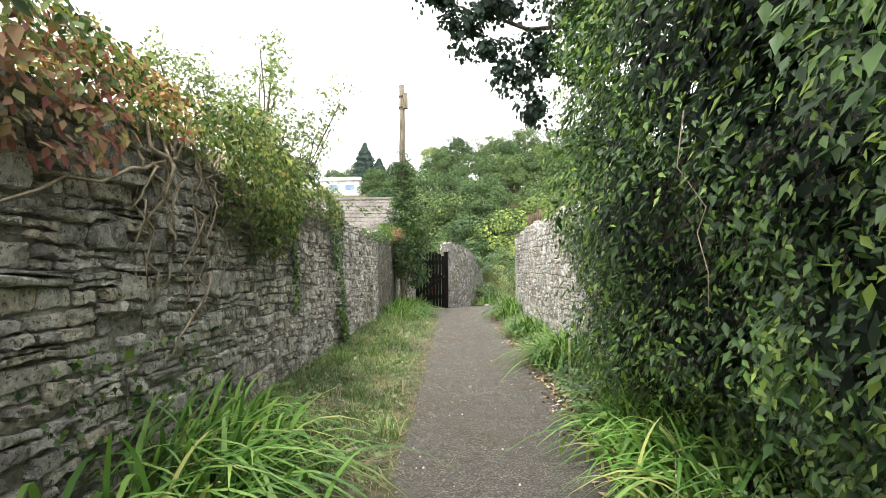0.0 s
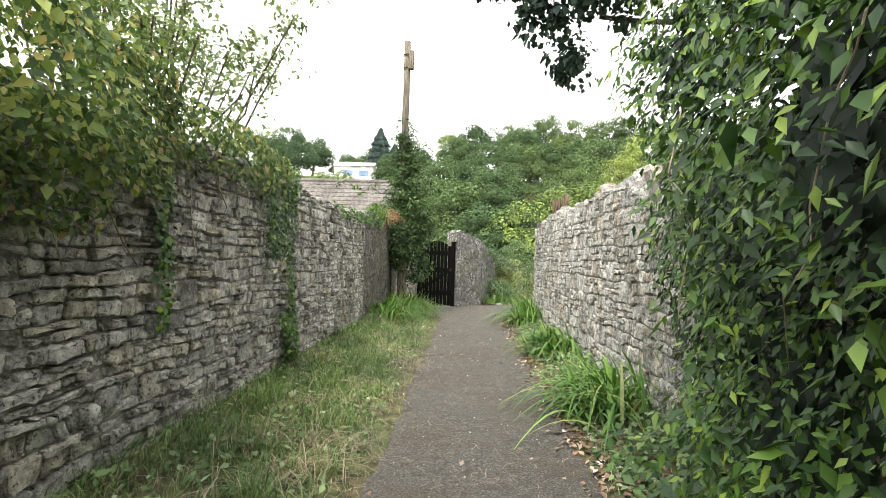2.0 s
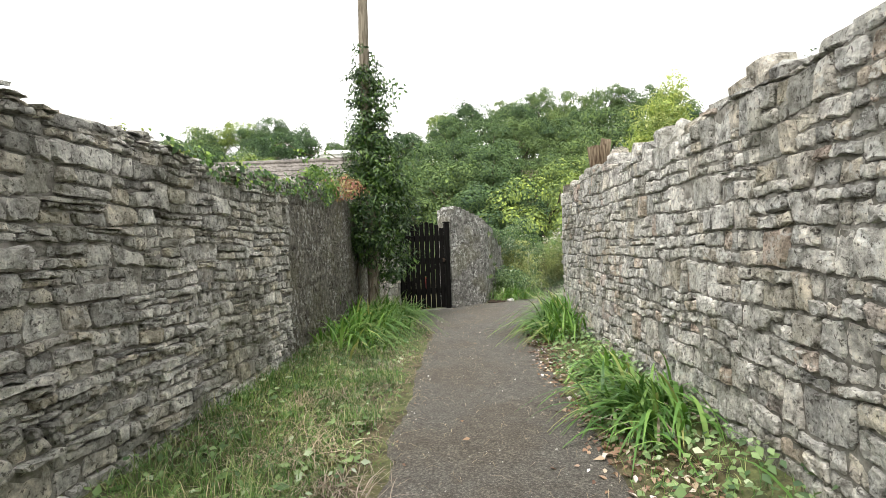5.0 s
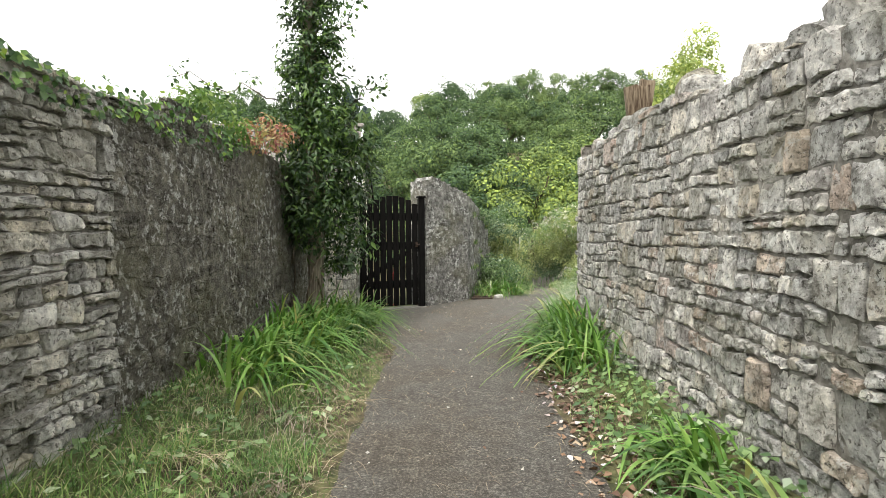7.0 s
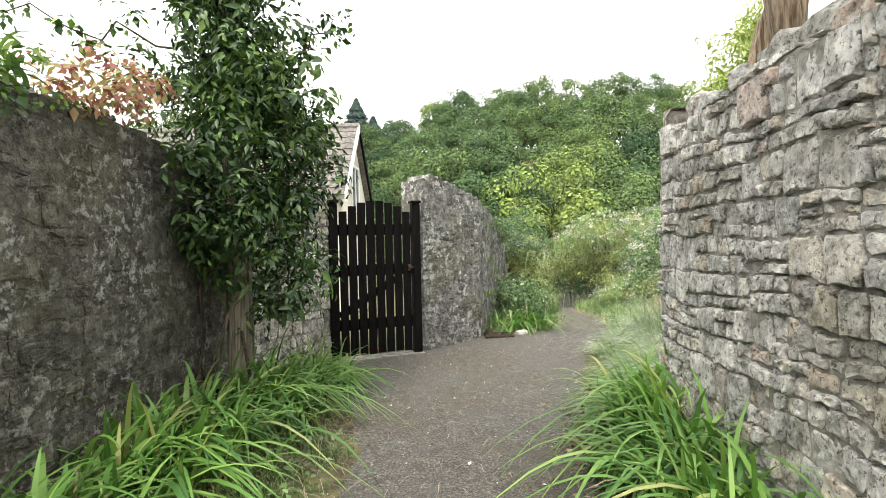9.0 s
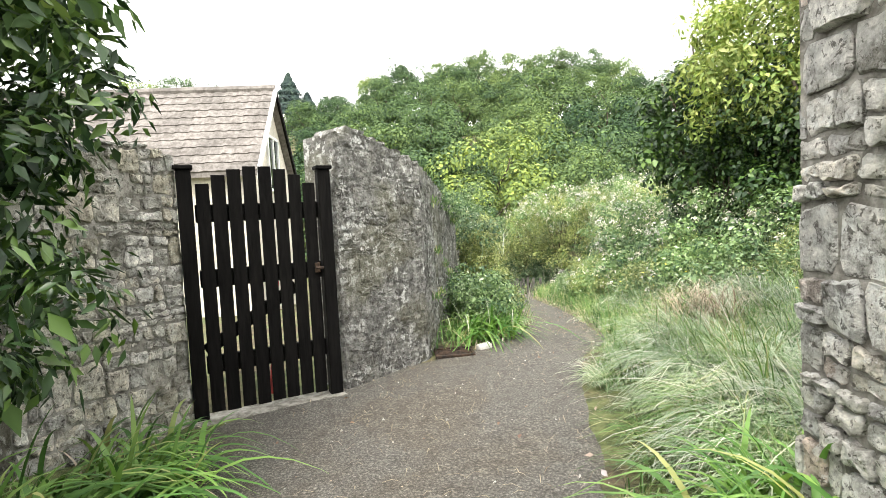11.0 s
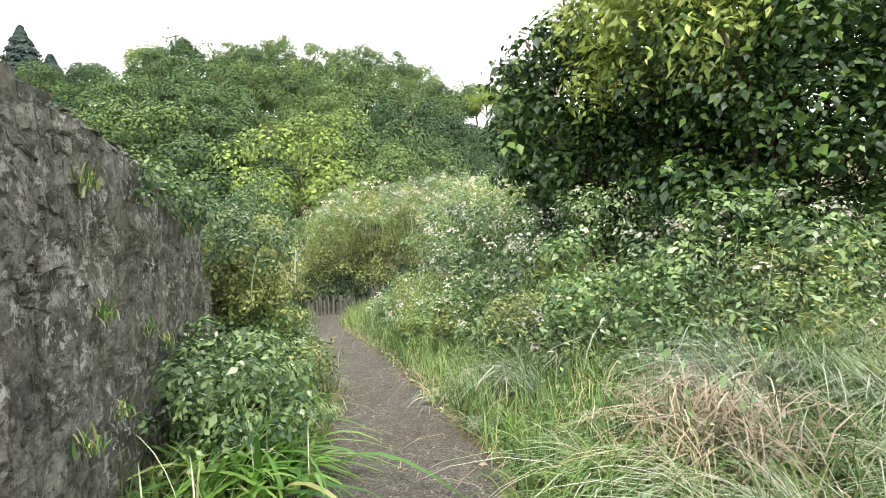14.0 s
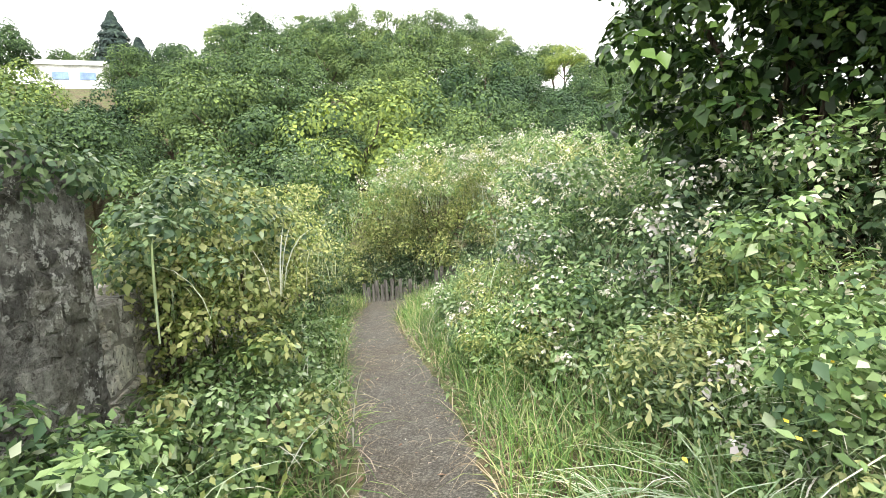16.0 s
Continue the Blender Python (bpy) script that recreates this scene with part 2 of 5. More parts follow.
def path_mat():
    m, nt, b = mat("worn_tarmac")
    fine = noise_at(nt, 60, 8, 0.85)
    mid = noise_at(nt, 9, 10, 0.8)
    big = noise_at(nt, 0.9, 4, 0.6)
    col = ramp(nt, fine, [(0.36, (0.024, 0.023, 0.021)), (0.5, (0.086, 0.081, 0.071)), (0.64, (0.31, 0.295, 0.265))])
    col = mixed(nt, 0.8, col, ramp(nt, mid, [(0.38, (0.62, 0.58, 0.53)), (0.62, (1.2, 1.2, 1.18))]), "MULTIPLY")
    col = mixed(nt, ramp(nt, big, [(0.47, (0, 0, 0)), (0.58, (0.5,) * 3)]), col, mixed(nt, 1.0, col, (0.88, 0.78, 0.64), "MULTIPLY"))
    v = nd(nt, "ShaderNodeTexVoronoi", Scale=34)
    nt.links.new(coords(nt), v.inputs["Vector"])
    specks = ramp(nt, v.outputs["Distance"], [(0.06, (0.5,) * 3), (0.13, (0, 0, 0))])
    pick = ramp(nt, noise_at(nt, 5, 3, 0.5), [(0.5, (0, 0, 0)), (0.62, (1, 1, 1))])
    col = mixed(nt, mixed(nt, 1.0, specks, pick, "MULTIPLY"), col, (0.36, 0.32, 0.26))
    nt.links.new(col, b.inputs["Base Color"])
    b.inputs["Roughness"].default_value = 0.85
    bump(nt, b, fine, 0.8, 0.016)
    return m


GROUND, TARMAC = ground_mat(), path_mat()


# ---- mesh helpers ----
rng = np.random.default_rng(7)


def link(name, me, parent=None, material=None, label="", smooth=False):
    if material:
        me.materials.append(material)
    if smooth:
        me.polygons.foreach_set("use_smooth", [True] * len(me.polygons))
    ob = new(name, me)
    if parent:
        ob.parent = parent
    return tagged(ob, label)


def raw(name, verts, faces):
    me = bpy.data.meshes.new(name)
    me.from_pydata(verts, [], faces)
    me.update()
    return me


def fast(name, verts, tris):
    """A mesh from arrays of points and triangles."""
    me = bpy.data.meshes.new(name)
    me.vertices.add(len(verts))
    me.vertices.foreach_set("co", np.asarray(verts, np.float32).ravel())
    me.loops.add(tris.size)
    me.loops.foreach_set("vertex_index", tris.astype(np.int32).ravel())
    me.polygons.add(len(tris))
    me.polygons.foreach_set("loop_start", np.arange(0, tris.size, 3, dtype=np.int32))
    me.update(calc_edges=True)
    return me


def part(name, bm, material, parent, label="", smooth=False):
    me = bpy.data.meshes.new(name)
    bm.to_mesh(me)
    bm.free()
    return link(name, me, parent, material, label, smooth)


def empty(name, at, label, category, group="", kind=""):
    ob = new(name)
    ob.location = at
    return tagged(ob, label, category, group, kind)


def add_box(bm, lo, hi, jitter=0.0, bevel=0.0):
    r = bmesh.ops.create_cube(bm, size=1.0)
    for v in r["verts"]:
        v.co = Vector([(lo[i] + hi[i]) / 2 + v.co[i] * (hi[i] - lo[i]) for i in range(3)])
        v.co += Vector([random.uniform(-jitter, jitter) for i in range(3)])
    if bevel:
        es = list({e for v in r["verts"] for e in v.link_edges})
        bmesh.ops.bevel(bm, geom=es, offset=bevel, segments=1, affect="EDGES")
    return r


def unit(v):
    return v / np.maximum(np.linalg.norm(v, axis=-1, keepdims=True), 1e-9)


def leaves(P, N, size, aspect=0.55, droop=0.6, fold=0.12, simple=False):
    """Pointed leaves at P that face N, their tips hanging by droop."""
    n = len(P)
    N = unit(N + rng.normal(0, 0.25, (n, 3)))
    d = rng.normal(0, 1, (n, 3)) * (1 - droop) + np.array([0, 0, -1.0]) * droop
    d = unit(d - (d * N).sum(1, keepdims=True) * N)
    s = np.cross(N, d)
    L = np.asarray(size).reshape(-1, 1) * rng.uniform(0.55, 1.15, (n, 1)) * np.where(rng.random((n, 1)) < 0.12, 1.45, 1.0)
    W = L * aspect * 0.5
    if simple:
        V = np.stack([P - d * L * 0.5, P + s * W, P + d * L * 0.5, P - s * W], 1).reshape(-1, 3)
        T = np.array([[0, 1, 2], [0, 2, 3]])
        k = 4
    else:
        mid = P + d * L * 0.42 - N * L * fold
        V = np.stack([P, P + d * L * 0.38 + s * W, mid, P + d * L * 0.38 - s * W, P + d * L - N * L * fold * 1.5], 1).reshape(-1, 3)
        T = np.array([[0, 1, 2], [0, 2, 3], [2, 1, 4], [3, 2, 4]])
        k = 5
    return V, (np.arange(n)[:, None, None] * k + T[None]).reshape(-1, 3)


def blades(P, height, lean, width, droop=1.0, seg=4, heading=None):
    """Arching strap-shaped blades from roots P."""
    n = len(P)
    a = rng.uniform(0, 2 * np.pi, n) if heading is None else heading
    out = np.stack([np.cos(a), np.sin(a), np.zeros(n)], 1)
    side = np.stack([-np.sin(a), np.cos(a), np.zeros(n)], 1)
    h = np.asarray(height) * rng.uniform(0.55, 1.15, n)
    le = np.asarray(lean) * rng.uniform(0.3, 1.3, n)
    w = np.asarray(width) * rng.uniform(0.6, 1.2, n)
    rows = []
    for i in range(seg + 1):
        u = i / seg
        c = P + out * (h * le * 0.85 * u ** 1.5)[:, None]
        c[:, 2] += h * (u - droop * np.minimum(le, 1.3) * 0.52 * u ** 2.5)
        ww = (w * (1 - u ** 2.2) * (0.55 + 0.45 * min(1, u * 4)))[:, None] * 0.5
        rows += [c - side * ww, c + side * ww]
    V = np.stack(rows, 1).reshape(-1, 3)
    T = []
    for i in range(seg):
        T += [[2 * i, 2 * i + 1, 2 * i + 3], [2 * i, 2 * i + 3, 2 * i + 2]]
    return V, (np.arange(n)[:, None, None] * (2 * seg + 2) + np.array(T)[None]).reshape(-1, 3)


def join(pieces):
    V, T, o = [], [], 0
    for v, t in pieces:
        V.append(v)
        T.append(t + o)
        o += len(v)
    return np.concatenate(V), np.concatenate(T)


def clumps(centre, radii, count, per, size, clump_r, droop=0.5, aspect=0.6, simple=False, flat=0.75, shell=0.55, low=-0.5):
    """A crown: leafy tufts scattered through an ellipsoid, denser towards its skin."""
    c = []
    while len(c) < count:
        v = unit(rng.normal(0, 1, 3)) * rng.uniform(shell, 1.0)
        if v[2] > low:
            c.append(v)
    c = np.array(c) * np.array(radii) * rng.uniform(0.85, 1.12, (count, 1)) + np.array(centre)
    r = clump_r * rng.uniform(0.6, 1.4, count)
    dirs = unit(rng.normal(0, 1, (count, per, 3)) + np.array([0, 0, 0.45]))
    rad = rng.uniform(0.55, 1.05, (count, per, 1))
    P = c[:, None] + dirs * rad * r[:, None, None] * np.array([1, 1, flat])
    N = unit(dirs + np.array([0, 0, 0.5]))
    return leaves(P.reshape(-1, 3), N.reshape(-1, 3), size, aspect, droop, simple=simple)


def tube(bm, pts, r0, r1, sides=7):
    """A tapered limb along points."""
    rings = []
    for i, p in enumerate(pts):
        p = Vector(p)
        a = Vector(pts[max(i - 1, 0)])
        b2 = Vector(pts[min(i + 1, len(pts) - 1)])
        q = (b2 - a).to_track_quat("Z", "Y")
        r = r0 + (r1 - r0) * i / (len(pts) - 1)
        rings.append([bm.verts.new(p + q @ Vector((r * math.cos(k * 2 * math.pi / sides), r * math.sin(k * 2 * math.pi / sides), 0))) for k in range(sides)])
    for a, b2 in zip(rings, rings[1:]):
        for k in range(sides):
            bm.faces.new((a[k], a[(k + 1) % sides], b2[(k + 1) % sides], b2[k]))
    bm.faces.new(rings[-1])
    bm.faces.new(rings[0][::-1])


# ---- ground and path ----
def smooth01(x, a, b):
    u = np.clip((x - a) / (b - a), 0, 1)
    return u * u * (3 - 2 * u)


PY = np.array([-9, 13.2, 14.4, 15.55, 16.1, 16.75, 17.1, 17.9, 19.0, 20.4, 22.0, 24.5, 27.0, 30.0, 34.0])
PL = np.array([-0.3, -0.33, -0.75, -1.05, -0.4, 0.55, 1.2, 1.75, 2.3, 2.45, 2.65, 2.95, 3.7, 4.8, 6.0])
PR = np.array([1.08, 1.25, 1.65, 1.95, 2.1, 2.45, 2.7, 2.85, 3.05, 3.3, 3.5, 3.75, 4.6, 5.7, 7.0])


def path_edges(y):
    return np.interp(y, PY, PL), np.interp(y, PY, PR)


def ground_z(x, y):
    x, y = np.asarray(x, float), np.asarray(y, float)
    pl, pr = path_edges(y)
    z = -0.105 * np.clip(y - 17.4, 0, 22) + smooth01(y, 44, 103) * 19.5 + smooth01(y, 105, 260) * 8
    near = 1 - smooth01(y, 30, 40)
    lane = 1 - smooth01(y, 15.2, 17.0)
    z = z + near * smooth01(pl - x, 0.05, 1.25) * 0.24 * (0.4 + 0.6 * lane)
    z = z + near * smooth01(x - pr, 0.1, 0.9) * 0.14 + near * (1 - lane) * smooth01(x - pr, 0.3, 3.2) * 0.4
    return z


def axis(fine0, fine1, step, far):
    a = list(np.arange(fine0, fine1, step))
    return np.array([-f for f in far[::-1]] + a + [fine1 + f for f in far])


def build_ground():
    xs = axis(-4, 9, 0.16, [1, 3, 6, 12, 20, 32, 50, 80, 130, 220, 400, 900])
    xs[xs < -4] -= 4
    ys = axis(-6, 34, 0.16, [1, 3, 6, 10, 15, 21, 28, 36, 45, 55, 66, 80, 110, 160, 240, 500, 1200])
    ys[ys < -6] -= 6
    xs, ys = np.unique(xs), np.unique(ys)
    X, Y = np.meshgrid(xs, ys)
    Z = ground_z(X, Y)
    pl, pr = path_edges(Y)
    off = smooth01(np.maximum(pl - X, X - pr), 0.0, 0.25) * (1 - smooth01(Y, 30, 36))
    for i in range(Z.shape[0]):
        for j in range(Z.shape[1]):
            if off[i, j] > 0 and -4 < X[i, j] < 9:
                Z[i, j] += off[i, j] * 0.05 * noise.noise(Vector((X[i, j] * 1.7, Y[i, j] * 1.7, 0)))
    V = np.stack([X, Y, Z], -1).reshape(-1, 3)
    w = len(xs)
    i, j = np.meshgrid(np.arange(len(ys) - 1), np.arange(w - 1), indexing="ij")
    a = (i * w + j).ravel()
    T = np.concatenate([np.stack([a, a + 1, a + w + 1], 1), np.stack([a, a + w + 1, a + w], 1)])
    tagged(link("ground", fast("ground", V, T), None, GROUND, smooth=True), "brown soil and thin turf of the lane verges", "ground", kind="structure")


def build_path():
    ys = np.arange(-8, 33, 0.12)
    V, T, cols = [], [], 13
    for k, y in enumerate(ys):
        l, r = path_edges(y)
        l += 0.09 * noise.noise(Vector((0, y * 1.3, 3))) + 0.05 * noise.noise(Vector((4, y * 5, 3)))
        r += 0.09 * noise.noise(Vector((9, y * 1.3, 3))) + 0.05 * noise.noise(Vector((7, y * 5, 3)))
        for c in range(cols):
            u = c / (cols - 1)
            x = l + (r - l) * u
            edge = -0.03 if c in (0, cols - 1) else 0.0
            V.append((x, y, float(ground_z(np.interp(u, [0, 1], path_edges(y)), y)) + 0.014 + edge + 0.012 * noise.noise(Vector((x * 2, y * 2, 1)))))
        if k:
            for c in range(cols - 1):
                a = (k - 1) * cols + c
                T += [(a, a + 1, a + cols + 1), (a, a + cols + 1, a + cols)]
    tagged(link("path", fast("path", np.array(V), np.array(T)), None, TARMAC, smooth=True), "worn grey tarmac footpath with grit and brown dirt", "path", kind="structure")


build_ground()
build_path()


# ---- stone walls ----
def clip(poly, px, py, nx, ny):
    out = []
    for i in range(len(poly)):
        a, b2 = poly[i], poly[(i + 1) % len(poly)]
        da = (a[0] - px) * nx + (a[1] - py) * ny
        db = (b2[0] - px) * nx + (b2[1] - py) * ny
        if da <= 0:
            out.append(a)
        if da * db < 0:
            t = da / (da - db)
            out.append((a[0] + t * (b2[0] - a[0]), a[1] + t * (b2[1] - a[1])))
    return out


def rounded(poly):
    """The outline with its corners worn off."""
    out = []
    for i in range(len(poly)):
        a, b2 = poly[i], poly[(i + 1) % len(poly)]
        for u in (0.2, 0.8):
            p = (a[0] + (b2[0] - a[0]) * u, a[1] + (b2[1] - a[1]) * u)
            if not out or math.dist(p, out[-1]) > 0.012:
                out.append(p)
    if len(out) > 3 and math.dist(out[0], out[-1]) < 0.012:
        out.pop()
    return out


def rubble_cells(length, top, w, h, rnd, wild=0.5, slabs=0.3):
    """Stone outlines of roughly coursed rubble: wavy bands two stones high, broken by tall stones and split into slabs."""
    hi = max(top(s) for s in np.linspace(0, length, 30))
    beds = [-0.12]
    while beds[-1] < hi + h:
        beds.append(beds[-1] + 2 * h * rnd.uniform(0.7, 1.45))

    def bed(k, s):
        return beds[k] + wild * h * (noise.noise(Vector((s * 1.1, k * 7.3, w * 50))) + 1.0 * noise.noise(Vector((s * 4.3, k * 3.1, w * 90))))

    cells = []

    def put(k, a, b2, u0, u1):
        pts = []
        for (s, lean), u in ((a, u0), (b2, u0), (b2, u1), (a, u1)):
            x = s + lean * (u - 0.5)
            pts.append((x, bed(k, x) * (1 - u) + bed(k + 1, x) * u))
        if b2[0] - a[0] > 0.09:
            bow = h * 0.16
            pts = [pts[0], ((pts[0][0] + pts[1][0]) / 2, (pts[0][1] + pts[1][1]) / 2 + rnd.uniform(0, bow)), pts[1], pts[2], ((pts[2][0] + pts[3][0]) / 2, (pts[2][1] + pts[3][1]) / 2 - rnd.uniform(0, bow)), pts[3]]
        x = (pts[0][0] + pts[2][0]) / 2 if len(pts) == 4 else (pts[0][0] + pts[3][0]) / 2
        t = top(min(max(x, 0), length))
        for args in ((0, 0, -1, 0), (length, 0, 1, 0), (x, t, 0, 1), (x, -0.05, 0, -1)):
            pts = clip(pts, *args)
        if len(pts) >= 3 and max(p[0] for p in pts) - min(p[0] for p in pts) > 0.02 and max(p[1] for p in pts) - min(p[1] for p in pts) > 0.015:
            pts = rounded(pts)
            if len(pts) >= 3:
                cells.append(pts)

    for k in range(len(beds) - 1):
        edge = (-w * rnd.random(), 0.0)
        while edge[0] < length + w:
            if rnd.random() < (0.25 if slabs > 0.2 else 0.42):
                nxt = (edge[0] + w * rnd.uniform(0.8, 1.7), rnd.uniform(-0.3, 0.3) * w)
                put(k, edge, nxt, 0, 1)
            else:
                nxt = (edge[0] + w * rnd.uniform(1.2, 2.8), rnd.uniform(-0.3, 0.3) * w)
                levels = [0, rnd.uniform(0.35, 0.65), 1]
                if rnd.random() < slabs:
                    levels.insert(2, levels[1] + 0.25)
                for u0, u1 in zip(levels, levels[1:]):
                    n = rnd.choice((1, 2, 2, 3)) if slabs > 0.2 else rnd.choice((2, 2, 3))
                    cuts = [edge] + [(edge[0] + (nxt[0] - edge[0]) * (q + rnd.uniform(-0.25, 0.25)) / n, rnd.uniform(-0.35, 0.35) * w) for q in range(1, n)] + [nxt]
                    for a, b2 in zip(cuts, cuts[1:]):
                        put(k, a, b2, u0, u1)
            edge = nxt
    return cells


def stone_block(poly, rnd, gap, proud, back=0.05):
    """A rough faced stone: outline, chamfered shoulder and an uneven face; x along the wall, y out of it, z up."""
    n = len(poly)
    cx, cz = sum(p[0] for p in poly) / n, sum(p[1] for p in poly) / n
    size = max(max(p[0] for p in poly) - min(p[0] for p in poly), 0.02)
    out = proud * rnd.uniform(0.1, 1.5)
    tx, tz = rnd.uniform(-0.06, 0.06), rnd.uniform(-0.09, 0.06)
    ring = []
    for x, z in poly:
        ring.append((x, z))
    V = []
    for depth, shrink in ((-back, gap * 0.2), (out * 0.45, gap * 0.5), (out, gap * 0.5 + min(0.009, size * 0.07))):
        for x, z in ring:
            dx, dz = x - cx, z - cz
            dd = max(math.hypot(dx, dz), 1e-4)
            k = max(0.35, 1 - shrink / dd)
            jx = rnd.uniform(-0.005, 0.005) if depth > 0 else 0
            V.append((cx + dx * k + jx, depth + (tx * dx + tz * dz + rnd.uniform(-0.006, 0.006) if depth == out else 0), cz + dz * k + jx))
    V.append((cx + rnd.uniform(-0.2, 0.2) * size * 0.5, out + rnd.uniform(-0.003, 0.006), cz))
    F = []
    for r in range(2):
        for k in range(n):
            a, b2 = r * n + k, r * n + (k + 1) % n
            F.append((a, b2, b2 + n, a + n))
    for k in range(n):
        F.append((2 * n + k, 2 * n + (k + 1) % n, 3 * n))
    return V, F


def rubble_wall(name, label, x0, y0, x1, y1, top, thick, w, h, gap, proud, single, mats, seed, base=0.0, stretch=(0, 99), mortar=None, batter=0.0, wild=0.5, slabs=0.3):
    """A wall from (x0, y0) to (x1, y1) whose stone face is on the left hand when walking that way, with its core of mortar."""
    rnd = random.Random(seed)
    length = math.hypot(x1 - x0, y1 - y0)
    ang = math.atan2(y1 - y0, x1 - x0)
    wall = new(name)
    wall.matrix_world = Matrix.Translation((x0, y0, base)) @ Matrix.Rotation(ang, 4, "Z")
    tagged(wall, label, "stone wall", kind="structure")
    # core
    n, m = max(2, int(length / 0.07)), 30
    V, F = [], []
    for i in range(n + 1):
        s = length * i / n
        t = top(s) - 0.02
        for k in range(m + 1):
            z = -0.5 + (t + 0.5) * k / m
            V.append((s, 0.012 * noise.noise(Vector((s * 4, z * 4, seed))) + 0.008 * noise.noise(Vector((s * 13, z * 13, seed))) - batter * z, z))
        V.append((s, -thick * 0.5, t + 0.04 * noise.noise(Vector((s * 3, 0, seed)))))
        V.append((s, -thick, t))
        V.append((s, -thick, -0.5))
    r = m + 4
    for i in range(n):
        for k in range(r - 1):
            a = i * r + k
            F.append((a, a + 1, a + r + 1, a + r))
    F.append(tuple(range(r)))
    F.append(tuple(range(n * r, n * r + r))[::-1])
    link("wall_core", raw("wall_core", V, F), wall, mortar or MORTAR)
    cells = rubble_cells(length, top, w, h, rnd, wild, slabs)
    picked = [i for i, c in enumerate(cells) if stretch[0] < c[0][0] < stretch[1]]
    rnd.shuffle(picked)
    picked = sorted(picked, key=lambda i: abs(cells[i][0][0] - sum(stretch) / 2))[:single]
    picked = set(picked)
    JV, JF = [], []
    for i, c in enumerate(cells):
        V, F = stone_block(c, rnd, gap, proud)
        V = [(x, y - batter * z, z) for x, y, z in V]
        if i in picked:
            link("stone", raw("stone", V, F), wall, mats[0])
        else:
            o = len(JV)
            JV += V
            JF += [tuple(k + o for k in f) for f in F]
    if JV:
        tagged(link("further_stones", raw("further_stones", JV, JF), wall, mats[1]), kind="stuff")
    return wall


def coping(name, label, x, y0, y1, z, seed, material, lo=0.1, hi=0.3):
    """Rough upright stones along the top of a wall, each a thing of its own."""
    rnd = random.Random(seed)
    y = y0
    while y < y1:
        ln, hh, dp = rnd.uniform(0.12, 0.3), rnd.uniform(lo, hi), rnd.uniform(0.16, 0.27)
        bm = bmesh.new()
        bmesh.ops.create_icosphere(bm, subdivisions=2, radius=0.5)
        for v in bm.verts:
            c = v.co
            for i in range(3):
                c[i] = max(-0.34, min(0.34, c[i])) / 0.68
            c += 0.2 * noise.noise_vector(c * 2.6 + Vector((y * 7, seed, 0)))
            v.co = Vector((c.x * dp, c.y * ln, (c.z + 0.42) * hh))
        ob = part(name, bm, material, None)
        ob.matrix_world = pose(x + rnd.uniform(-0.04, 0.06), y + ln / 2, z(y) - 0.03, rnd.uniform(-8, 8), rnd.uniform(-10, 10), rnd.uniform(-12, 12))
        tagged(ob, label, "stone", "coping stones on the wall")
        y += ln * rnd.uniform(0.8, 1.05)


def left_top(s):
    y = 14.6 - s
    return 2.06 + 0.05 * math.sin(y * 1.3) + 0.03 * math.sin(y * 4.1) + (0.08 if y > 11 else 0)


def right_top(s):
    y = s - 8
    return 2.13 + 0.04 * math.sin(y * 1.7 + 1) + 0.03 * math.sin(y * 4.7) + 0.05 * max(0, (y - 9) / 5)


# ---- plants ----
def blade_clump(at, spread, count, height, lean=1.0, width=0.022, along=0.0, turn=0.0, label="clump of arching green crocosmia blades", group="crocosmia clumps"):
    n = int(count * 1.35)
    P = rng.normal(0, 1, (n, 3)) * np.array([spread * 0.5, spread * 0.5 + along * 0.5, 0])
    c, s = math.cos(turn), math.sin(turn)
    P[:, :2] = P[:, :2] @ np.array([[c, s], [-s, c]])
    P[:, 0] += at[0]
    P[:, 1] += at[1]
    P[:, 2] = ground_z(P[:, 0], P[:, 1]) - 0.02
    side = rng.normal(0.0 if at[0] < 0 or at[1] > 17 else math.pi, 1.25, n)
    V, T = blades(P, height * 1.15, lean * 1.08, width * 1.75, 1.6, 8, side)
    base = np.array([at[0], at[1], float(ground_z(at[0], at[1]))])
    ob = empty("crocosmia_clump", tuple(base), label, "plant", group)
    tagged(link("foliage", fast("foliage", V - base, T), ob, BLADE), kind="stuff")
    dead = blades(P[: max(6, n // 10)], height * 0.7, lean * 1.3, width * 0.8, 1.2, 4)
    tagged(link("dead_growth", fast("dead_growth", dead[0] - base, dead[1]), ob, STRAW, "straw-coloured dead blades"), kind="stuff")
    return ob


def stuff(name, VT, material, label, category):
    return tagged(link(name, fast(name, *VT), None, material), label, category, kind="stuff")


def scatter(n, x0, x1, y0, y1, off_path=0.0, on_path=False):
    P = np.stack([rng.uniform(x0, x1, n), rng.uniform(y0, y1, n), np.zeros(n)], 1)
    pl, pr = path_edges(P[:, 1])
    d = np.maximum(pl - P[:, 0], P[:, 0] - pr)
    keep = (d < -0.02) if on_path else (d > off_path + rng.uniform(-0.1, 0.12, n))
    P = P[keep]
    P[:, 2] = ground_z(P[:, 0], P[:, 1])
    return P


def thing(name, at, label, category, group=""):
    return empty(name, at, label, category, group)


def leafy(part_name, ob, VT, material, label=""):
    base = np.array(ob.location)
    return tagged(link(part_name, fast(part_name, VT[0] - base, VT[1]), ob, material, label), kind="stuff")


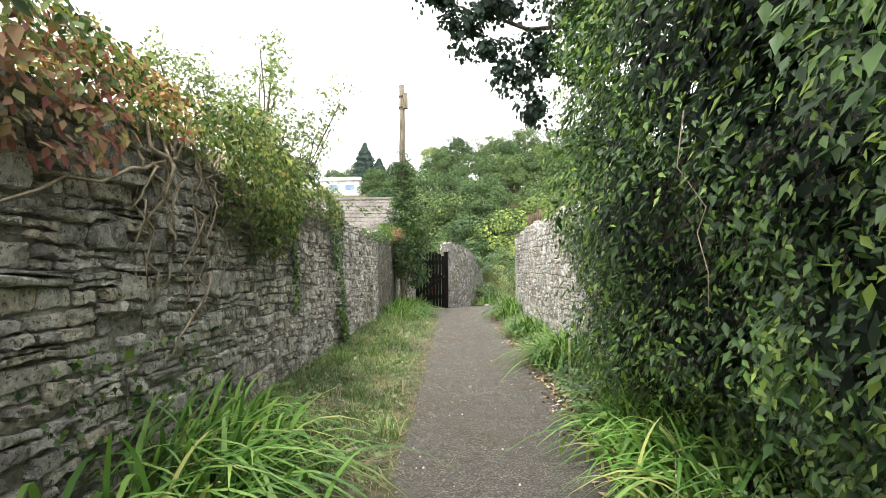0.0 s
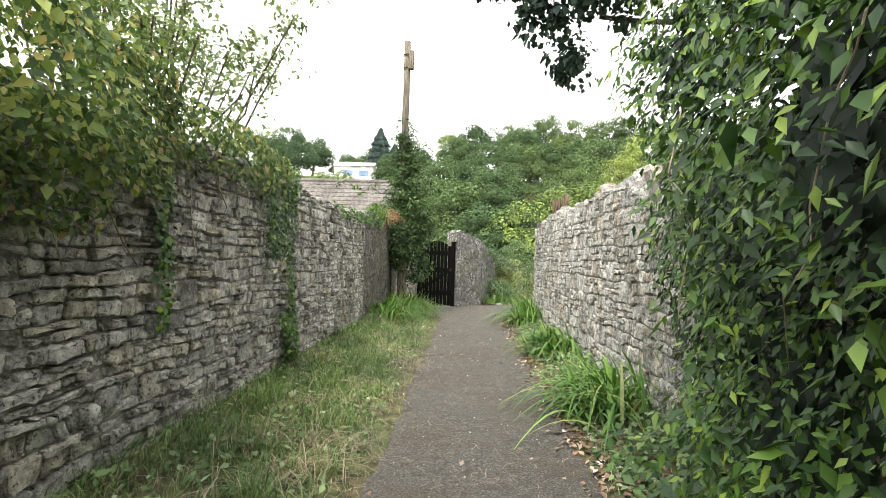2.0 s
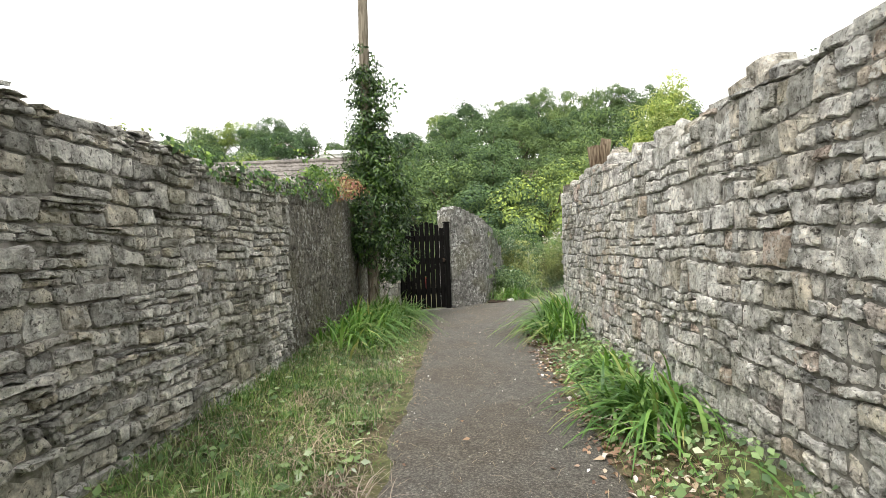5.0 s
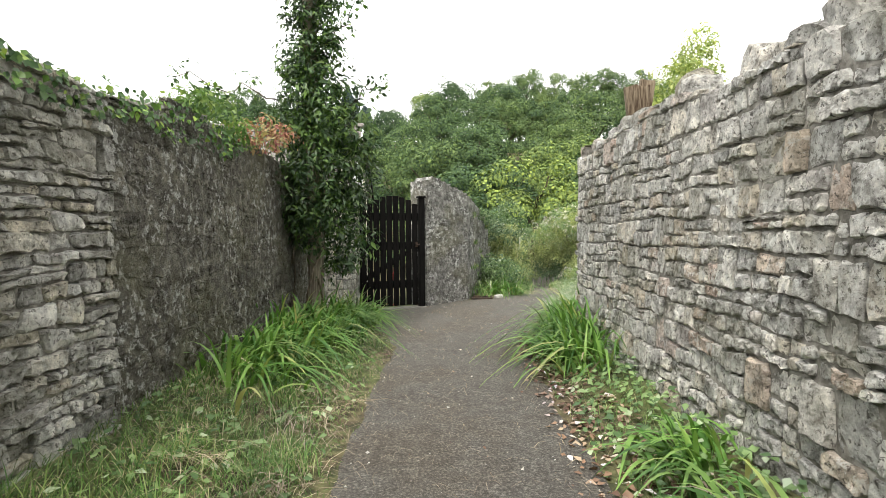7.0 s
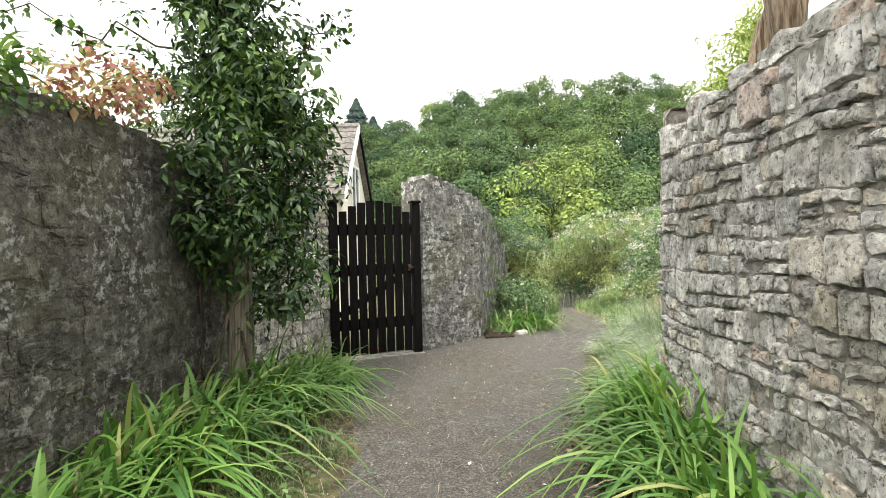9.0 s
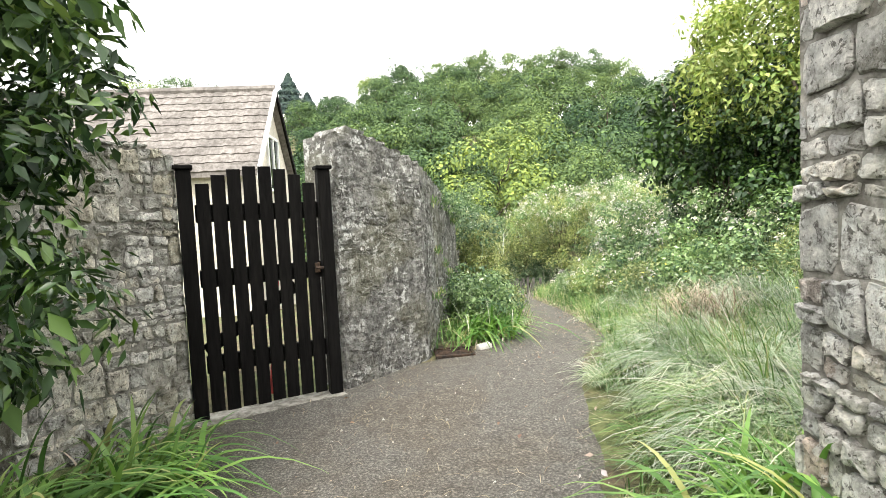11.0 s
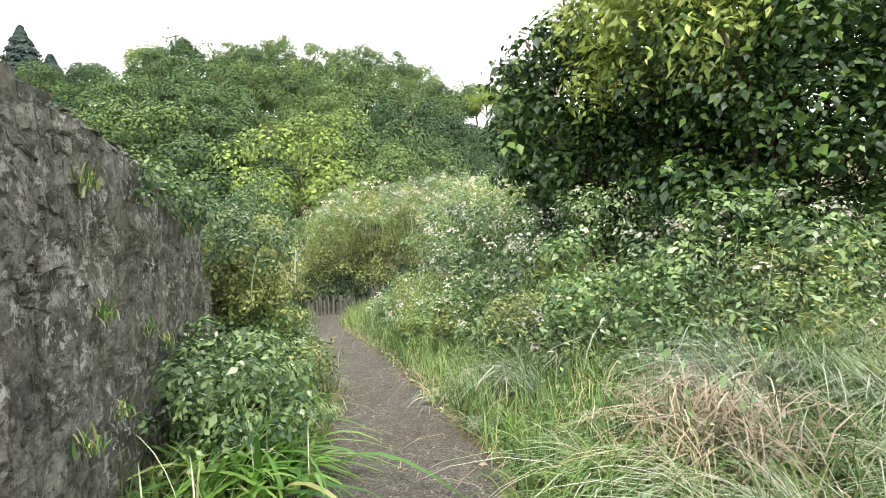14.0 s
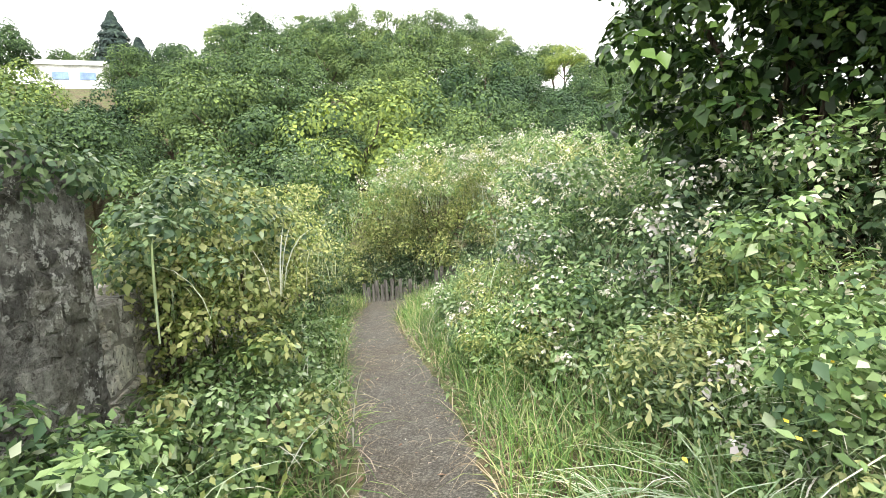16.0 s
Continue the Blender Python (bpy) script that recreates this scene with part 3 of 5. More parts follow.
def stems(ob, lines, r, material, name="stem"):
    base = Vector(ob.location)
    for pts in lines:
        bm = bmesh.new()
        tube(bm, [Vector(p) - base for p in pts], r, r * 0.5, 5)
        part(name, bm, material, ob, smooth=True)


def wander(a, b, n=7, wob=0.08):
    a, b = Vector(a), Vector(b)
    k = random.uniform(0, 50)
    return [a.lerp(b, i / (n - 1)) + wob * noise.noise_vector(Vector((k, i * 0.7, 0))) * (1 if 0 < i else 0) for i in range(n)]


def hanging(n, y0, y1, z0, z1, x, out, face=1):
    """Points over a vine sheet on a wall whose face looks along face * x, thicker at its top."""
    y = rng.uniform(y0, y1, n)
    u = rng.random(n) ** 0.8
    z = z0 + (z1 - z0) * u
    dx = out * np.sqrt(np.clip(np.sin(u * 2.6 + 0.35), 0, 1)) * rng.uniform(0.35, 1.0, n)
    dx = dx * (0.7 + 0.5 * np.sin(y * 3.1 + z * 2))
    P = np.stack([x + face * (dx + 0.02), y, z], 1)
    N = np.tile(np.array([face * 1.0, -0.25, 0.5]), (n, 1)) + rng.normal(0, 0.35, (n, 3))
    return P, N


# ---- gate ----
def build_gate():
    a, b2 = Vector((-1.0, 15.66, 0)), Vector((-0.06, 16.06, 0))
    d = (b2 - a)
    ang = math.atan2(d.y, d.x)
    gate = empty("garden_gate", (a.x, a.y, 0.0), "closed black-stained wooden gate with gaps between its boards", "gate")
    gate.rotation_euler = (0, 0, ang)
    L = d.length
    for x in (0.0, L - 0.02):
        bm = bmesh.new()
        add_box(bm, (x - 0.05, -0.05, -0.25), (x + 0.05, 0.05, 1.84), 0, 0.008)
        add_box(bm, (x - 0.065, -0.065, 1.84), (x + 0.065, 0.065, 1.87), 0, 0.006)
        part("gate_post", bm, WOOD_BLACK, gate)
    n, x = 8, 0.07
    w = (L - 0.16 - 0.016 * (n - 1)) / n
    for i in range(n):
        u = (i + 0.5) / n
        top = 1.7 + 0.17 * (1 - (2 * u - 1) ** 2)
        bm = bmesh.new()
        add_box(bm, (x, -0.012, 0.05 + random.uniform(-0.008, 0.008)), (x + w, 0.01, top), 0.002, 0.003)
        part("board", bm, WOOD_BLACK, gate)
        x += w + 0.016
    for z in (0.34, 0.98, 1.46):
        bm = bmesh.new()
        add_box(bm, (0.06, 0.014, z), (L - 0.07, 0.05, z + 0.13), 0, 0.004)
        part("rail", bm, WOOD_BLACK, gate)
    bm = bmesh.new()
    add_box(bm, (0.1, 0.014, 0.0), (L - 0.12, 0.045, 0.09), 0, 0.004)
    me = part("brace", bm, WOOD_BLACK, gate)
    me.matrix_local = Matrix.Translation((0, 0.004, 0.42)) @ Matrix.Rotation(-0.55, 4, "Y")
    bm = bmesh.new()
    add_box(bm, (L - 0.13, -0.03, 1.02), (L - 0.09, -0.012, 1.1), 0, 0.005)
    tube(bm, [(L - 0.13, -0.05, 1.06), (L - 0.07, -0.05, 1.06)], 0.011, 0.011, 8)
    part("latch", bm, IRON, gate, "dark iron latch")
    bm = bmesh.new()
    add_box(bm, (-0.06, -0.12, -0.1), (L + 0.05, 0.1, 0.02), 0.004, 0.01)
    sill = part("gate_sill", bm, MORTAR, None)
    sill.matrix_world = Matrix.Translation(a) @ Matrix.Rotation(ang, 4, "Z")
    tagged(sill, "low grey stone threshold under the gate", "sill")
    bm = bmesh.new()
    tube(bm, [(0, 0, 0), (0.02, 0, 1.05)], 0.016, 0.016, 8)
    add_box(bm, (-0.09, -0.015, -0.02), (0.11, 0.015, 0.03), 0, 0.006)
    ob = part("garden_tool", bm, RED_PAINT, None)
    ob.matrix_world = Matrix.Translation((-0.62, 16.12, 0.02)) @ Matrix.Rotation(0.1, 4, "Y")
    tagged(ob, "red-handled garden tool leaning behind the gate", "tool")


# ---- pole ----
def build_pole():
    pole = empty("telegraph_pole", (-1.26, 13.75, 0), "weathered wooden pole with ivy climbing its lower half", "pole")
    bm = bmesh.new()
    tube(bm, wander((0, 0, -0.3), (0.0, -0.2, 6.55), 12, 0.04), 0.105, 0.075, 12)
    part("shaft", bm, POLE_WOOD, pole, smooth=True)
    bm = bmesh.new()
    add_box(bm, (0.05, -0.33, 5.85), (0.17, -0.2, 6.3), 0.004, 0.015)
    part("box", bm, POLE_WOOD, pole, "grey-brown equipment box")
    for z in (5.9, 6.22):
        bm = bmesh.new()
        bmesh.ops.create_cone(bm, cap_ends=False, segments=14, radius1=0.09, radius2=0.09, depth=0.03, matrix=Matrix.Translation((0, -0.19, z)))
        part("band", bm, IRON, pole, "thin iron strap")


def build_pole_creeper():
    ob = thing("pole_creeper", (-1.26, 13.75, 0.2), "dense green creeper over the pole and wall end", "climbing plant")
    stems(ob, [wander((-1.3 + random.uniform(-0.35, 0.3), 13.55 + random.uniform(-0.2, 0.25), 0.2), (-1.25 + random.uniform(-0.3, 0.3), 13.6, 2.4), 8, 0.22) for i in range(5)], 0.014, BARK)
    body = [clumps((-1.25, 13.7, 2.25), (0.72, 0.75, 1.15), 230, 52, 0.078, 0.19, 0.55, 0.42, low=-0.9, shell=0.35),
            clumps((-1.24, 13.6, 3.6), (0.34, 0.34, 1.2), 110, 40, 0.078, 0.15, 0.55, 0.42, low=-1, shell=0.3),
            clumps((-1.05, 13.8, 1.35), (0.55, 0.45, 0.6), 70, 40, 0.08, 0.18, 0.6, 0.42, low=-1)]
    leafy("foliage", ob, join(body), IVY_MID)
    tips = [clumps((-0.95, 13.85, 2.45), (0.4, 0.45, 0.6), 26, 28, 0.12, 0.16, 0.6, 0.4), clumps((-1.2, 13.7, 3.0), (0.5, 0.4, 0.9), 16, 22, 0.1, 0.15, 0.5, 0.4)]
    leafy("young_growth", ob, join(tips), IVY_LIGHT, "bright yellow-green shoots")
    for a, b2 in (((-1.7, 13.7, 2.9), (-2.7, 13.4, 3.1)), ((-1.0, 13.9, 2.8), (-0.5, 13.9, 3.15)), ((-1.1, 13.6, 3.4), (-0.7, 13.5, 4.0))):
        pts = wander(a, b2, 9, 0.15)
        stems(ob, [pts], 0.01, BARK, "runner")
        leafy("runner_foliage", ob, join([clumps(tuple(p), (0.16, 0.16, 0.16), 3, 6, 0.07, 0.08, shell=0.1) for p in pts[2:]]), IVY)


# ---- house ----
def build_house():
    x1, x0 = -2.55, -11.0
    ye, yr, yb = 23.5, 25.6, 27.7
    zr, ze = 4.95, 2.66
    house = empty("cottage", (x1, yr, -1.5), "low rendered cottage with a brown concrete-tiled roof", "house")
    o = Vector((x1, yr, -1.5))

    def local(bm):
        bmesh.ops.translate(bm, verts=bm.verts, vec=-o)
        return bm
    bm = bmesh.new()
    pts = [(ye + 0.25, -1.5), (yb - 0.25, -1.5), (yb - 0.25, ze + 0.1), (yr, zr - 0.14), (ye + 0.25, ze + 0.1)]
    fa = [bm.verts.new((x1 - 0.2, y, z)) for y, z in pts]
    fb = [bm.verts.new((x0, y, z)) for y, z in pts]
    bm.faces.new(fa)
    bm.faces.new(fb[::-1])
    for k in range(5):
        bm.faces.new((fa[k], fb[k], fb[(k + 1) % 5], fa[(k + 1) % 5]))
    part("wall", local(bm), RENDER_WALL, house, "cream rendered gable")
    slope = math.hypot(yr - ye, zr - ze)
    for sgn, name in ((-1, "roof_slope"), (1, "roof_slope")):
        bm = bmesh.new()
        e = ye if sgn < 0 else yb
        q = [bm.verts.new(p) for p in ((x0 - 0.1, e, ze), (x1, e, ze), (x1, yr, zr), (x0 - 0.1, yr, zr))]
        q2 = [bm.verts.new(v.co - Vector((0, 0, 0.1))) for v in q]
        bm.faces.new(q)
        bm.faces.new(q2[::-1])
        for k in range(4):
            bm.faces.new((q[k], q2[k], q2[(k + 1) % 4], q[(k + 1) % 4]))
        roof = part(name, local(bm), TILE, house)
        if sgn < 0:
            tw, rows = 0.3, 11
            g = slope / rows
            prof = [(0, 0.012), (0.06, 0.028), (0.12, 0.03), (0.18, 0.02), (0.24, 0.011), (0.3, 0.012)]
            bm = bmesh.new()
            top_a = [bm.verts.new((px, 0, pz + 0.012)) for px, pz in prof]
            top_b = [bm.verts.new((px, g * 1.1, pz - 0.012)) for px, pz in prof]
            low = [bm.verts.new((px, 0, -0.012)) for px, pz in prof]
            for k in range(5):
                bm.faces.new((top_a[k], top_a[k + 1], top_b[k + 1], top_b[k]))
                bm.faces.new((low[k], low[k + 1], top_a[k + 1], top_a[k]))
            me = bpy.data.meshes.new("roof_tile")
            bm.to_mesh(me)
            bm.free()
            me.materials.append(TILE)
            pitch = math.atan2(zr - ze, yr - ye)
            for r in range(rows):
                for c in range(27):
                    t = new("roof_tile", me)
                    t.parent = roof
                    p = Vector((x1 - 0.34 - c * tw, ye + (yr - ye) * r / rows, ze + (zr - ze) * r / rows + 0.012 + random.uniform(0, 0.006)))
                    t.matrix_local = Matrix.Translation(p - o) @ Matrix.Rotation(pitch, 4, "X") @ Matrix.Rotation(random.uniform(-0.012, 0.012), 4, "Z")
    bm = bmesh.new()
    tube(bm, [(x0, yr, zr + 0.02), (x1, yr, zr + 0.02)], 0.11, 0.11, 8)
    part("ridge", local(bm), TILE, house)
    for e in (ye - 0.05, yb + 0.05):
        bm = bmesh.new()
        m = 1 if e < yr else -1
        vs = [bm.verts.new((x1 + dx, y, z + dz)) for dx in (-0.03, 0.03) for y, z, dz in ((e, ze, -0.16), (yr, zr, -0.13), (yr, zr, 0.07), (e, ze, 0.05))]
        bm.faces.new(vs[:4])
        bm.faces.new(vs[4:][::-1])
        for k in range(4):
            bm.faces.new((vs[k], vs[4 + k], vs[4 + (k + 1) % 4], vs[(k + 1) % 4]))
        part("bargeboard", local(bm), WHITE_PAINT if m > 0 else WOOD_BLACK, house, "white painted bargeboard" if m > 0 else "dark bargeboard")
    bm = bmesh.new()
    for lo, hi in (((yr - 0.55, 2.3), (yr - 0.47, 3.75)), ((yr + 0.47, 2.3), (yr + 0.55, 3.75)), ((yr - 0.47, 3.67), (yr + 0.47, 3.75)), ((yr - 0.47, 2.3), (yr + 0.47, 2.38)), ((yr - 0.03, 2.38), (yr + 0.03, 3.67))):
        add_box(bm, (x1 - 0.2, lo[0], lo[1]), (x1 - 0.14, hi[0], hi[1]), 0, 0.004)
    win = part("window", local(bm), WHITE_PAINT, house, "white framed gable window")
    for s in (-0.25, 0.25):
        bm = bmesh.new()
        add_box(bm, (x1 - 0.195, yr + s - 0.22, 2.38), (x1 - 0.175, yr + s + 0.22, 3.67))
        m, nt, b = bpy.data.materials.get("window_glass"), None, None
        if m is None:
            m, nt, b = mat("window_glass")
            b.inputs["Base Color"].default_value = (0.03, 0.035, 0.04, 1)
            b.inputs["Roughness"].default_value = 0.05
        part("pane", local(bm), m, win, "dark reflecting pane")


def build_far_lodge():
    lodge = empty("holiday_lodge", (-20.0, 92, 15.2), "white and blue lodge on the far hillside", "building")
    bm = bmesh.new()
    add_box(bm, (-3.5, -1.5, -4.0), (3.5, 1.5, 2.3))
    part("wall", bm, WHITE_PAINT, lodge)
    bm = bmesh.new()
    vs = [bm.verts.new(p) for p in ((-3.7, -1.8, 2.3), (3.7, -1.8, 2.3), (3.7, 1.8, 2.3), (-3.7, 1.8, 2.3), (-3.7, 0, 3.2), (3.7, 0, 3.2))]
    for f in ((0, 1, 5, 4), (2, 3, 4, 5), (0, 4, 3), (1, 2, 5), (0, 3, 2, 1)):
        bm.faces.new([vs[k] for k in f])
    part("roof", bm, WHITE_PAINT, lodge)
    for x in (-1.8, 1.0):
        bm = bmesh.new()
        add_box(bm, (x, -1.56, 0.6), (x + 1.7, -1.5, 1.5), 0, 0.02)
        part("window", bm, BLUE_PAINT, lodge, "blue-tinted window")


# ---- trees ----
def broad_tree(at, height, seed_radius, tufts, per, leaf, tuft_r, material, trunk_r, label, limbs=6, simple=True, low=-0.35):
    ob = empty("tree", at, label, "tree")
    bm = bmesh.new()
    tube(bm, wander((0, 0, -0.5), (0.1, 0.1, height * 0.7), 8, 0.25), trunk_r, trunk_r * 0.35, 8)
    for k in range(limbs):
        a = k * 2.4
        tube(bm, wander((0, 0, height * (0.28 + 0.06 * k)), (math.cos(a) * seed_radius * 0.7, math.sin(a) * seed_radius * 0.7, height * (0.6 + 0.04 * k)), 6, 0.3), trunk_r * 0.45, trunk_r * 0.12, 6)
    part("trunk", bm, BARK, ob, smooth=True)
    # the crown is heaped up of leafy domes, open below
    c = []
    while len(c) < tufts:
        v = unit(rng.normal(0, 1, 3)) * rng.uniform(0.55, 1.0)
        if v[2] > low:
            c.append(v * np.array([seed_radius, seed_radius, height * 0.36]) + np.array([0, 0, height * 0.6]))
    c = np.repeat(np.array(c), per, 0)
    r = np.repeat(tuft_r * rng.uniform(0.7, 1.35, tufts), per)[:, None]
    d = unit(rng.normal(0, 1, (tufts * per, 3)))
    d[:, 2] = np.abs(d[:, 2]) * 1.3 - 0.45
    P = c + d * r * rng.uniform(0.86, 1.04, (len(d), 1)) * np.array([1, 1, 0.95])
    V, T = leaves(P, unit(d + np.array([0, 0, 0.35])), leaf, 0.75, 0.3, simple=simple)
    link("crown", fast("crown", V, T), ob, material)
    return ob


def build_woodland():
    label = "broad green sycamore on the wooded hillside"
    kinds = [broad_tree((400 + 30 * k, 400, -60), 11.5, 3.6 + 0.45 * (k % 3), 40, 300, 0.24, 1.25, FARLEAF, 0.3, label) for k in range(4)]
    sky_x = [-45, -30, -24, -16, -8, -3, 5, 15, 23, 30, 42, 53, 66, 90]
    sky_z = [24, 24, 21, 20, 22, 25.5, 27.5, 27.5, 27, 27.3, 25.8, 23.9, 21.3, 18]
    rnd = random.Random(5)
    used = 0
    for y, frac, step in ((50, 0.27, 5.5), (58, 0.42, 5.8), (67, 0.6, 6.0), (77, 0.78, 6.2), (88, 0.95, 6.4), (100, 1.08, 6.4)):
        x = -24 if y < 70 else -48
        while x < 72 * y / 85 + 14:
            px, py = x + rnd.uniform(-1.3, 1.3), y + rnd.uniform(-3, 3)
            top = 1.4 + (float(np.interp(px * (100 - 10) / (py - 10), sky_x, sky_z)) - 1.4) * (py - 10) / 90 * (frac ** 0.62) + 0.7 + rnd.uniform(-1.4, 1.3)
            s = rnd.uniform(0.75, 1.2)
            if px < -13 and 70 < py < 97 and px > -26:
                top -= 5.5
            z = min(top - 11.3 * s, 40)
            g = float(ground_z(px, py))
            if z < g - 5:
                s = max(0.45, (top - g + 4) / 11.3)
                z = top - 11.3 * s
            m = Matrix.Translation((px, py, z)) @ Matrix.Rotation(rnd.uniform(0, 6.3), 4, "Z") @ Matrix.Scale(s, 4)
            src = kinds[used % 4]
            if used < 4:
                src.matrix_world = m
                t = src
            else:
                t = copy_thing(src, m)
                t.scale = (s, s, s)
            tagged(t, group="woodland trees")
            used += 1
            x += step * rnd.uniform(0.85, 1.2)
    for px, py, top in ((14, 101, 25.5), (11, 94, 23.5), (17.5, 96, 24.5), (14, 90, 21.5), (20, 102, 26), (8, 100, 26)):
        t = copy_thing(kinds[used % 4], Matrix.Translation((px, py, top - 11.3)) @ Matrix.Rotation(px, 4, "Z"))
        t.scale = (1, 1, 1)
        tagged(t, group="woodland trees")
        used += 1
    # conifers
    for cx, cy, top in ((-16.5, 97, 25.8), (-14.0, 99, 23.2)):
        ob = empty("conifer", (cx, cy, top - 13), "dark pointed conifer above the far wood", "tree")
        bm = bmesh.new()
        tube(bm, [(0, 0, -1), (0, 0, 6), (0, 0, 12.8)], 0.25, 0.03, 7)
        part("trunk", bm, BARK, ob)
        n = 6500
        u = rng.random(n) ** 0.75
        a = rng.uniform(0, 6.3, n)
        r = (1 - u) ** 0.8 * 5.6 * (0.7 + 0.3 * np.abs(np.sin(u * 34))) * rng.uniform(0.5, 1.1, n) + 0.1
        P = np.stack([np.cos(a) * r, np.sin(a) * r, 1 + u * 12 - r * 0.25], 1)
        N = np.stack([np.cos(a), np.sin(a), np.full(n, 0.6)], 1)
        link("crown", fast("crown", *leaves(P, N, 0.7, 0.4, 0.4, simple=True)), ob, CONIFER)


def build_overhang_tree():
    ob = thing("overhanging_tree", (6.2, 6.5, 0.2), "tall tree overhanging the lane from behind the wall, shade painted into its leaves", "tree")
    bm = bmesh.new()
    b = Vector(ob.location)
    tube(bm, [Vector(p) - b for p in wander((6.2, 6.5, -0.3), (5.4, 7.6, 7.5), 9, 0.3)], 0.33, 0.16, 10)
    part("trunk", bm, BARK, ob, smooth=True)
    lines = [wander((5.8, 7.1, 4.5), q, 8, 0.3) for q in ((1.2, 9.6, 6.4), (2.3, 9.9, 5.2), (3.6, 8.6, 6.0), (4.6, 10.6, 7.0), (0.2, 9.2, 7.2))]
    stems(ob, lines, 0.08, BARK, "limb")
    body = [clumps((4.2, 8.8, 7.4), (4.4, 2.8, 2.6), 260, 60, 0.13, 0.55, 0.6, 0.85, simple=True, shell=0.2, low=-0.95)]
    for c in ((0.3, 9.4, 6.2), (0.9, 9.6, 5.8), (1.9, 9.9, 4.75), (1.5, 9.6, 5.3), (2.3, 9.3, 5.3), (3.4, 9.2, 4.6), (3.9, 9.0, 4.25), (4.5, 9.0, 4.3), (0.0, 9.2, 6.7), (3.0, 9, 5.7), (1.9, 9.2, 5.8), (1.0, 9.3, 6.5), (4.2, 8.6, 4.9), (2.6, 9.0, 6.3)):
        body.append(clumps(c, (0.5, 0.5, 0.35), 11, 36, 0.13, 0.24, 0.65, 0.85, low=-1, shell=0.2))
    # whole crown takes the shade-darkened leaf colour
    leafy("crown", ob, join(body), TREE_SHADE)


def build_right_creeper():
    """The creeper-covered bulge by the lane."""
    ob = thing("wall_creeper", (2.2, 2.2, 0.1), "tall mass of dark green creeper hanging over the wall", "climbing plant")
    def skin(y, z):
        end = np.clip((5.0 - y) / 1.0, 0, 1) ** 0.5
        belly = 0.8 * np.clip(np.sin(np.clip((z - 0.1) / 2.6, 0, 1) * 1.4 + 0.42), 0, 1) - 0.25 * np.clip((z - 2.6) / 2, 0, 1)
        lump = 0.16 * np.sin(y * 2.3 + z * 1.1) + 0.11 * np.sin(y * 5.1 - z * 3.3) + 0.07 * np.sin(z * 7 + y)
        return 1.95 - (belly + lump) * end, end, 2.3 + 3.2 * np.clip((5.0 - y) / 1.7, 0, 1) ** 0.8

    # each shoot hangs down the face and carries leaves along its length
    shoots, per = 3900, 15
    y0, z0 = rng.uniform(-2.5, 4.95, shoots), 0.45 + rng.random(shoots) * 5.2
    u = np.linspace(0, 1, per)[None]
    sway = rng.normal(0, 0.16, (shoots, 1))
    y = (y0[:, None] + sway * u + rng.normal(0, 0.035, (shoots, per))).ravel()
    z = (z0[:, None] - rng.uniform(0.3, 0.75, (shoots, 1)) * u + rng.normal(0, 0.02, (shoots, per))).ravel()
    out = (rng.uniform(-0.05, 0.16, (shoots, 1)) - 0.09 * np.sin(u * 2.6) + rng.normal(0, 0.025, (shoots, per))).ravel()
    x, end, cap = skin(y, z)
    x = x + out * (0.4 + 0.6 * end)
    fill = (y > 3.2) & (rng.random(len(y)) < 0.45)
    x = np.where(fill, x + rng.random(len(y)) * np.maximum(1.95 - x, 0), x)
    keep = (z < cap) & (z > 0.22)
    P = np.stack([x, y, z], 1)[keep]
    N = np.stack([-0.8 * np.ones(len(y)), -0.15 + 1.2 * (1 - end), 0.75 + 0.5 * np.clip(z - 3, 0, 1)], 1)[keep]
    N += rng.normal(0, 0.34, N.shape)
    leafy("foliage", ob, leaves(P, N, rng.choice([0.038, 0.05, 0.066], len(P)), 0.46, 0.62, 0.12), IVY)
    # layer behind the shoots, with the shade of the gaps in its colour
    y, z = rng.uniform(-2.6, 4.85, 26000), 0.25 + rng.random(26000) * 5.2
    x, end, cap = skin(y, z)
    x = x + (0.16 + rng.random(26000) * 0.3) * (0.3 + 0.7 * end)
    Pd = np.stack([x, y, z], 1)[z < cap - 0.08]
    leafy("inner_foliage", ob, leaves(Pd, np.tile([-1.0, 0, 0.3], (len(Pd), 1)), 0.1, 0.7, 0.6, simple=True), IVY_SHADE, "inner leaves coloured near black for the shade in the gaps")
    k = rng.choice(len(P), 4200)
    edge = P[k] + np.array([-0.06, 0, 0.02])
    edge = np.concatenate([edge[(edge[:, 1] > 3.2) | (edge[:, 2] > 3.2)], edge[:420]])
    leafy("young_growth", ob, leaves(edge, np.tile([-0.8, 0.2, 0.6], (len(edge), 1)), 0.08, 0.5, 0.65), IVY_LIGHT, "yellow-green young leaves")
    # added backing leaves: close sky gaps and carry the inner shade as colour
    back = thing("creeper_bank", (2.6, 1.5, 0.0), "backing leaves coloured near black for the shade inside the creeper", "climbing plant")
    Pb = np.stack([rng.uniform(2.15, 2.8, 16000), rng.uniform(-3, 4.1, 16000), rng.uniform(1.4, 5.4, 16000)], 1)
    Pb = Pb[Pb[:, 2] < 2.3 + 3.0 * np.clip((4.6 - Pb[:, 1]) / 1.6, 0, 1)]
    leafy("foliage", back, leaves(Pb, np.tile([-1.0, 0, 0.4], (len(Pb), 1)), 0.2, 0.8, 0.5, simple=True), IVY_SHADE)
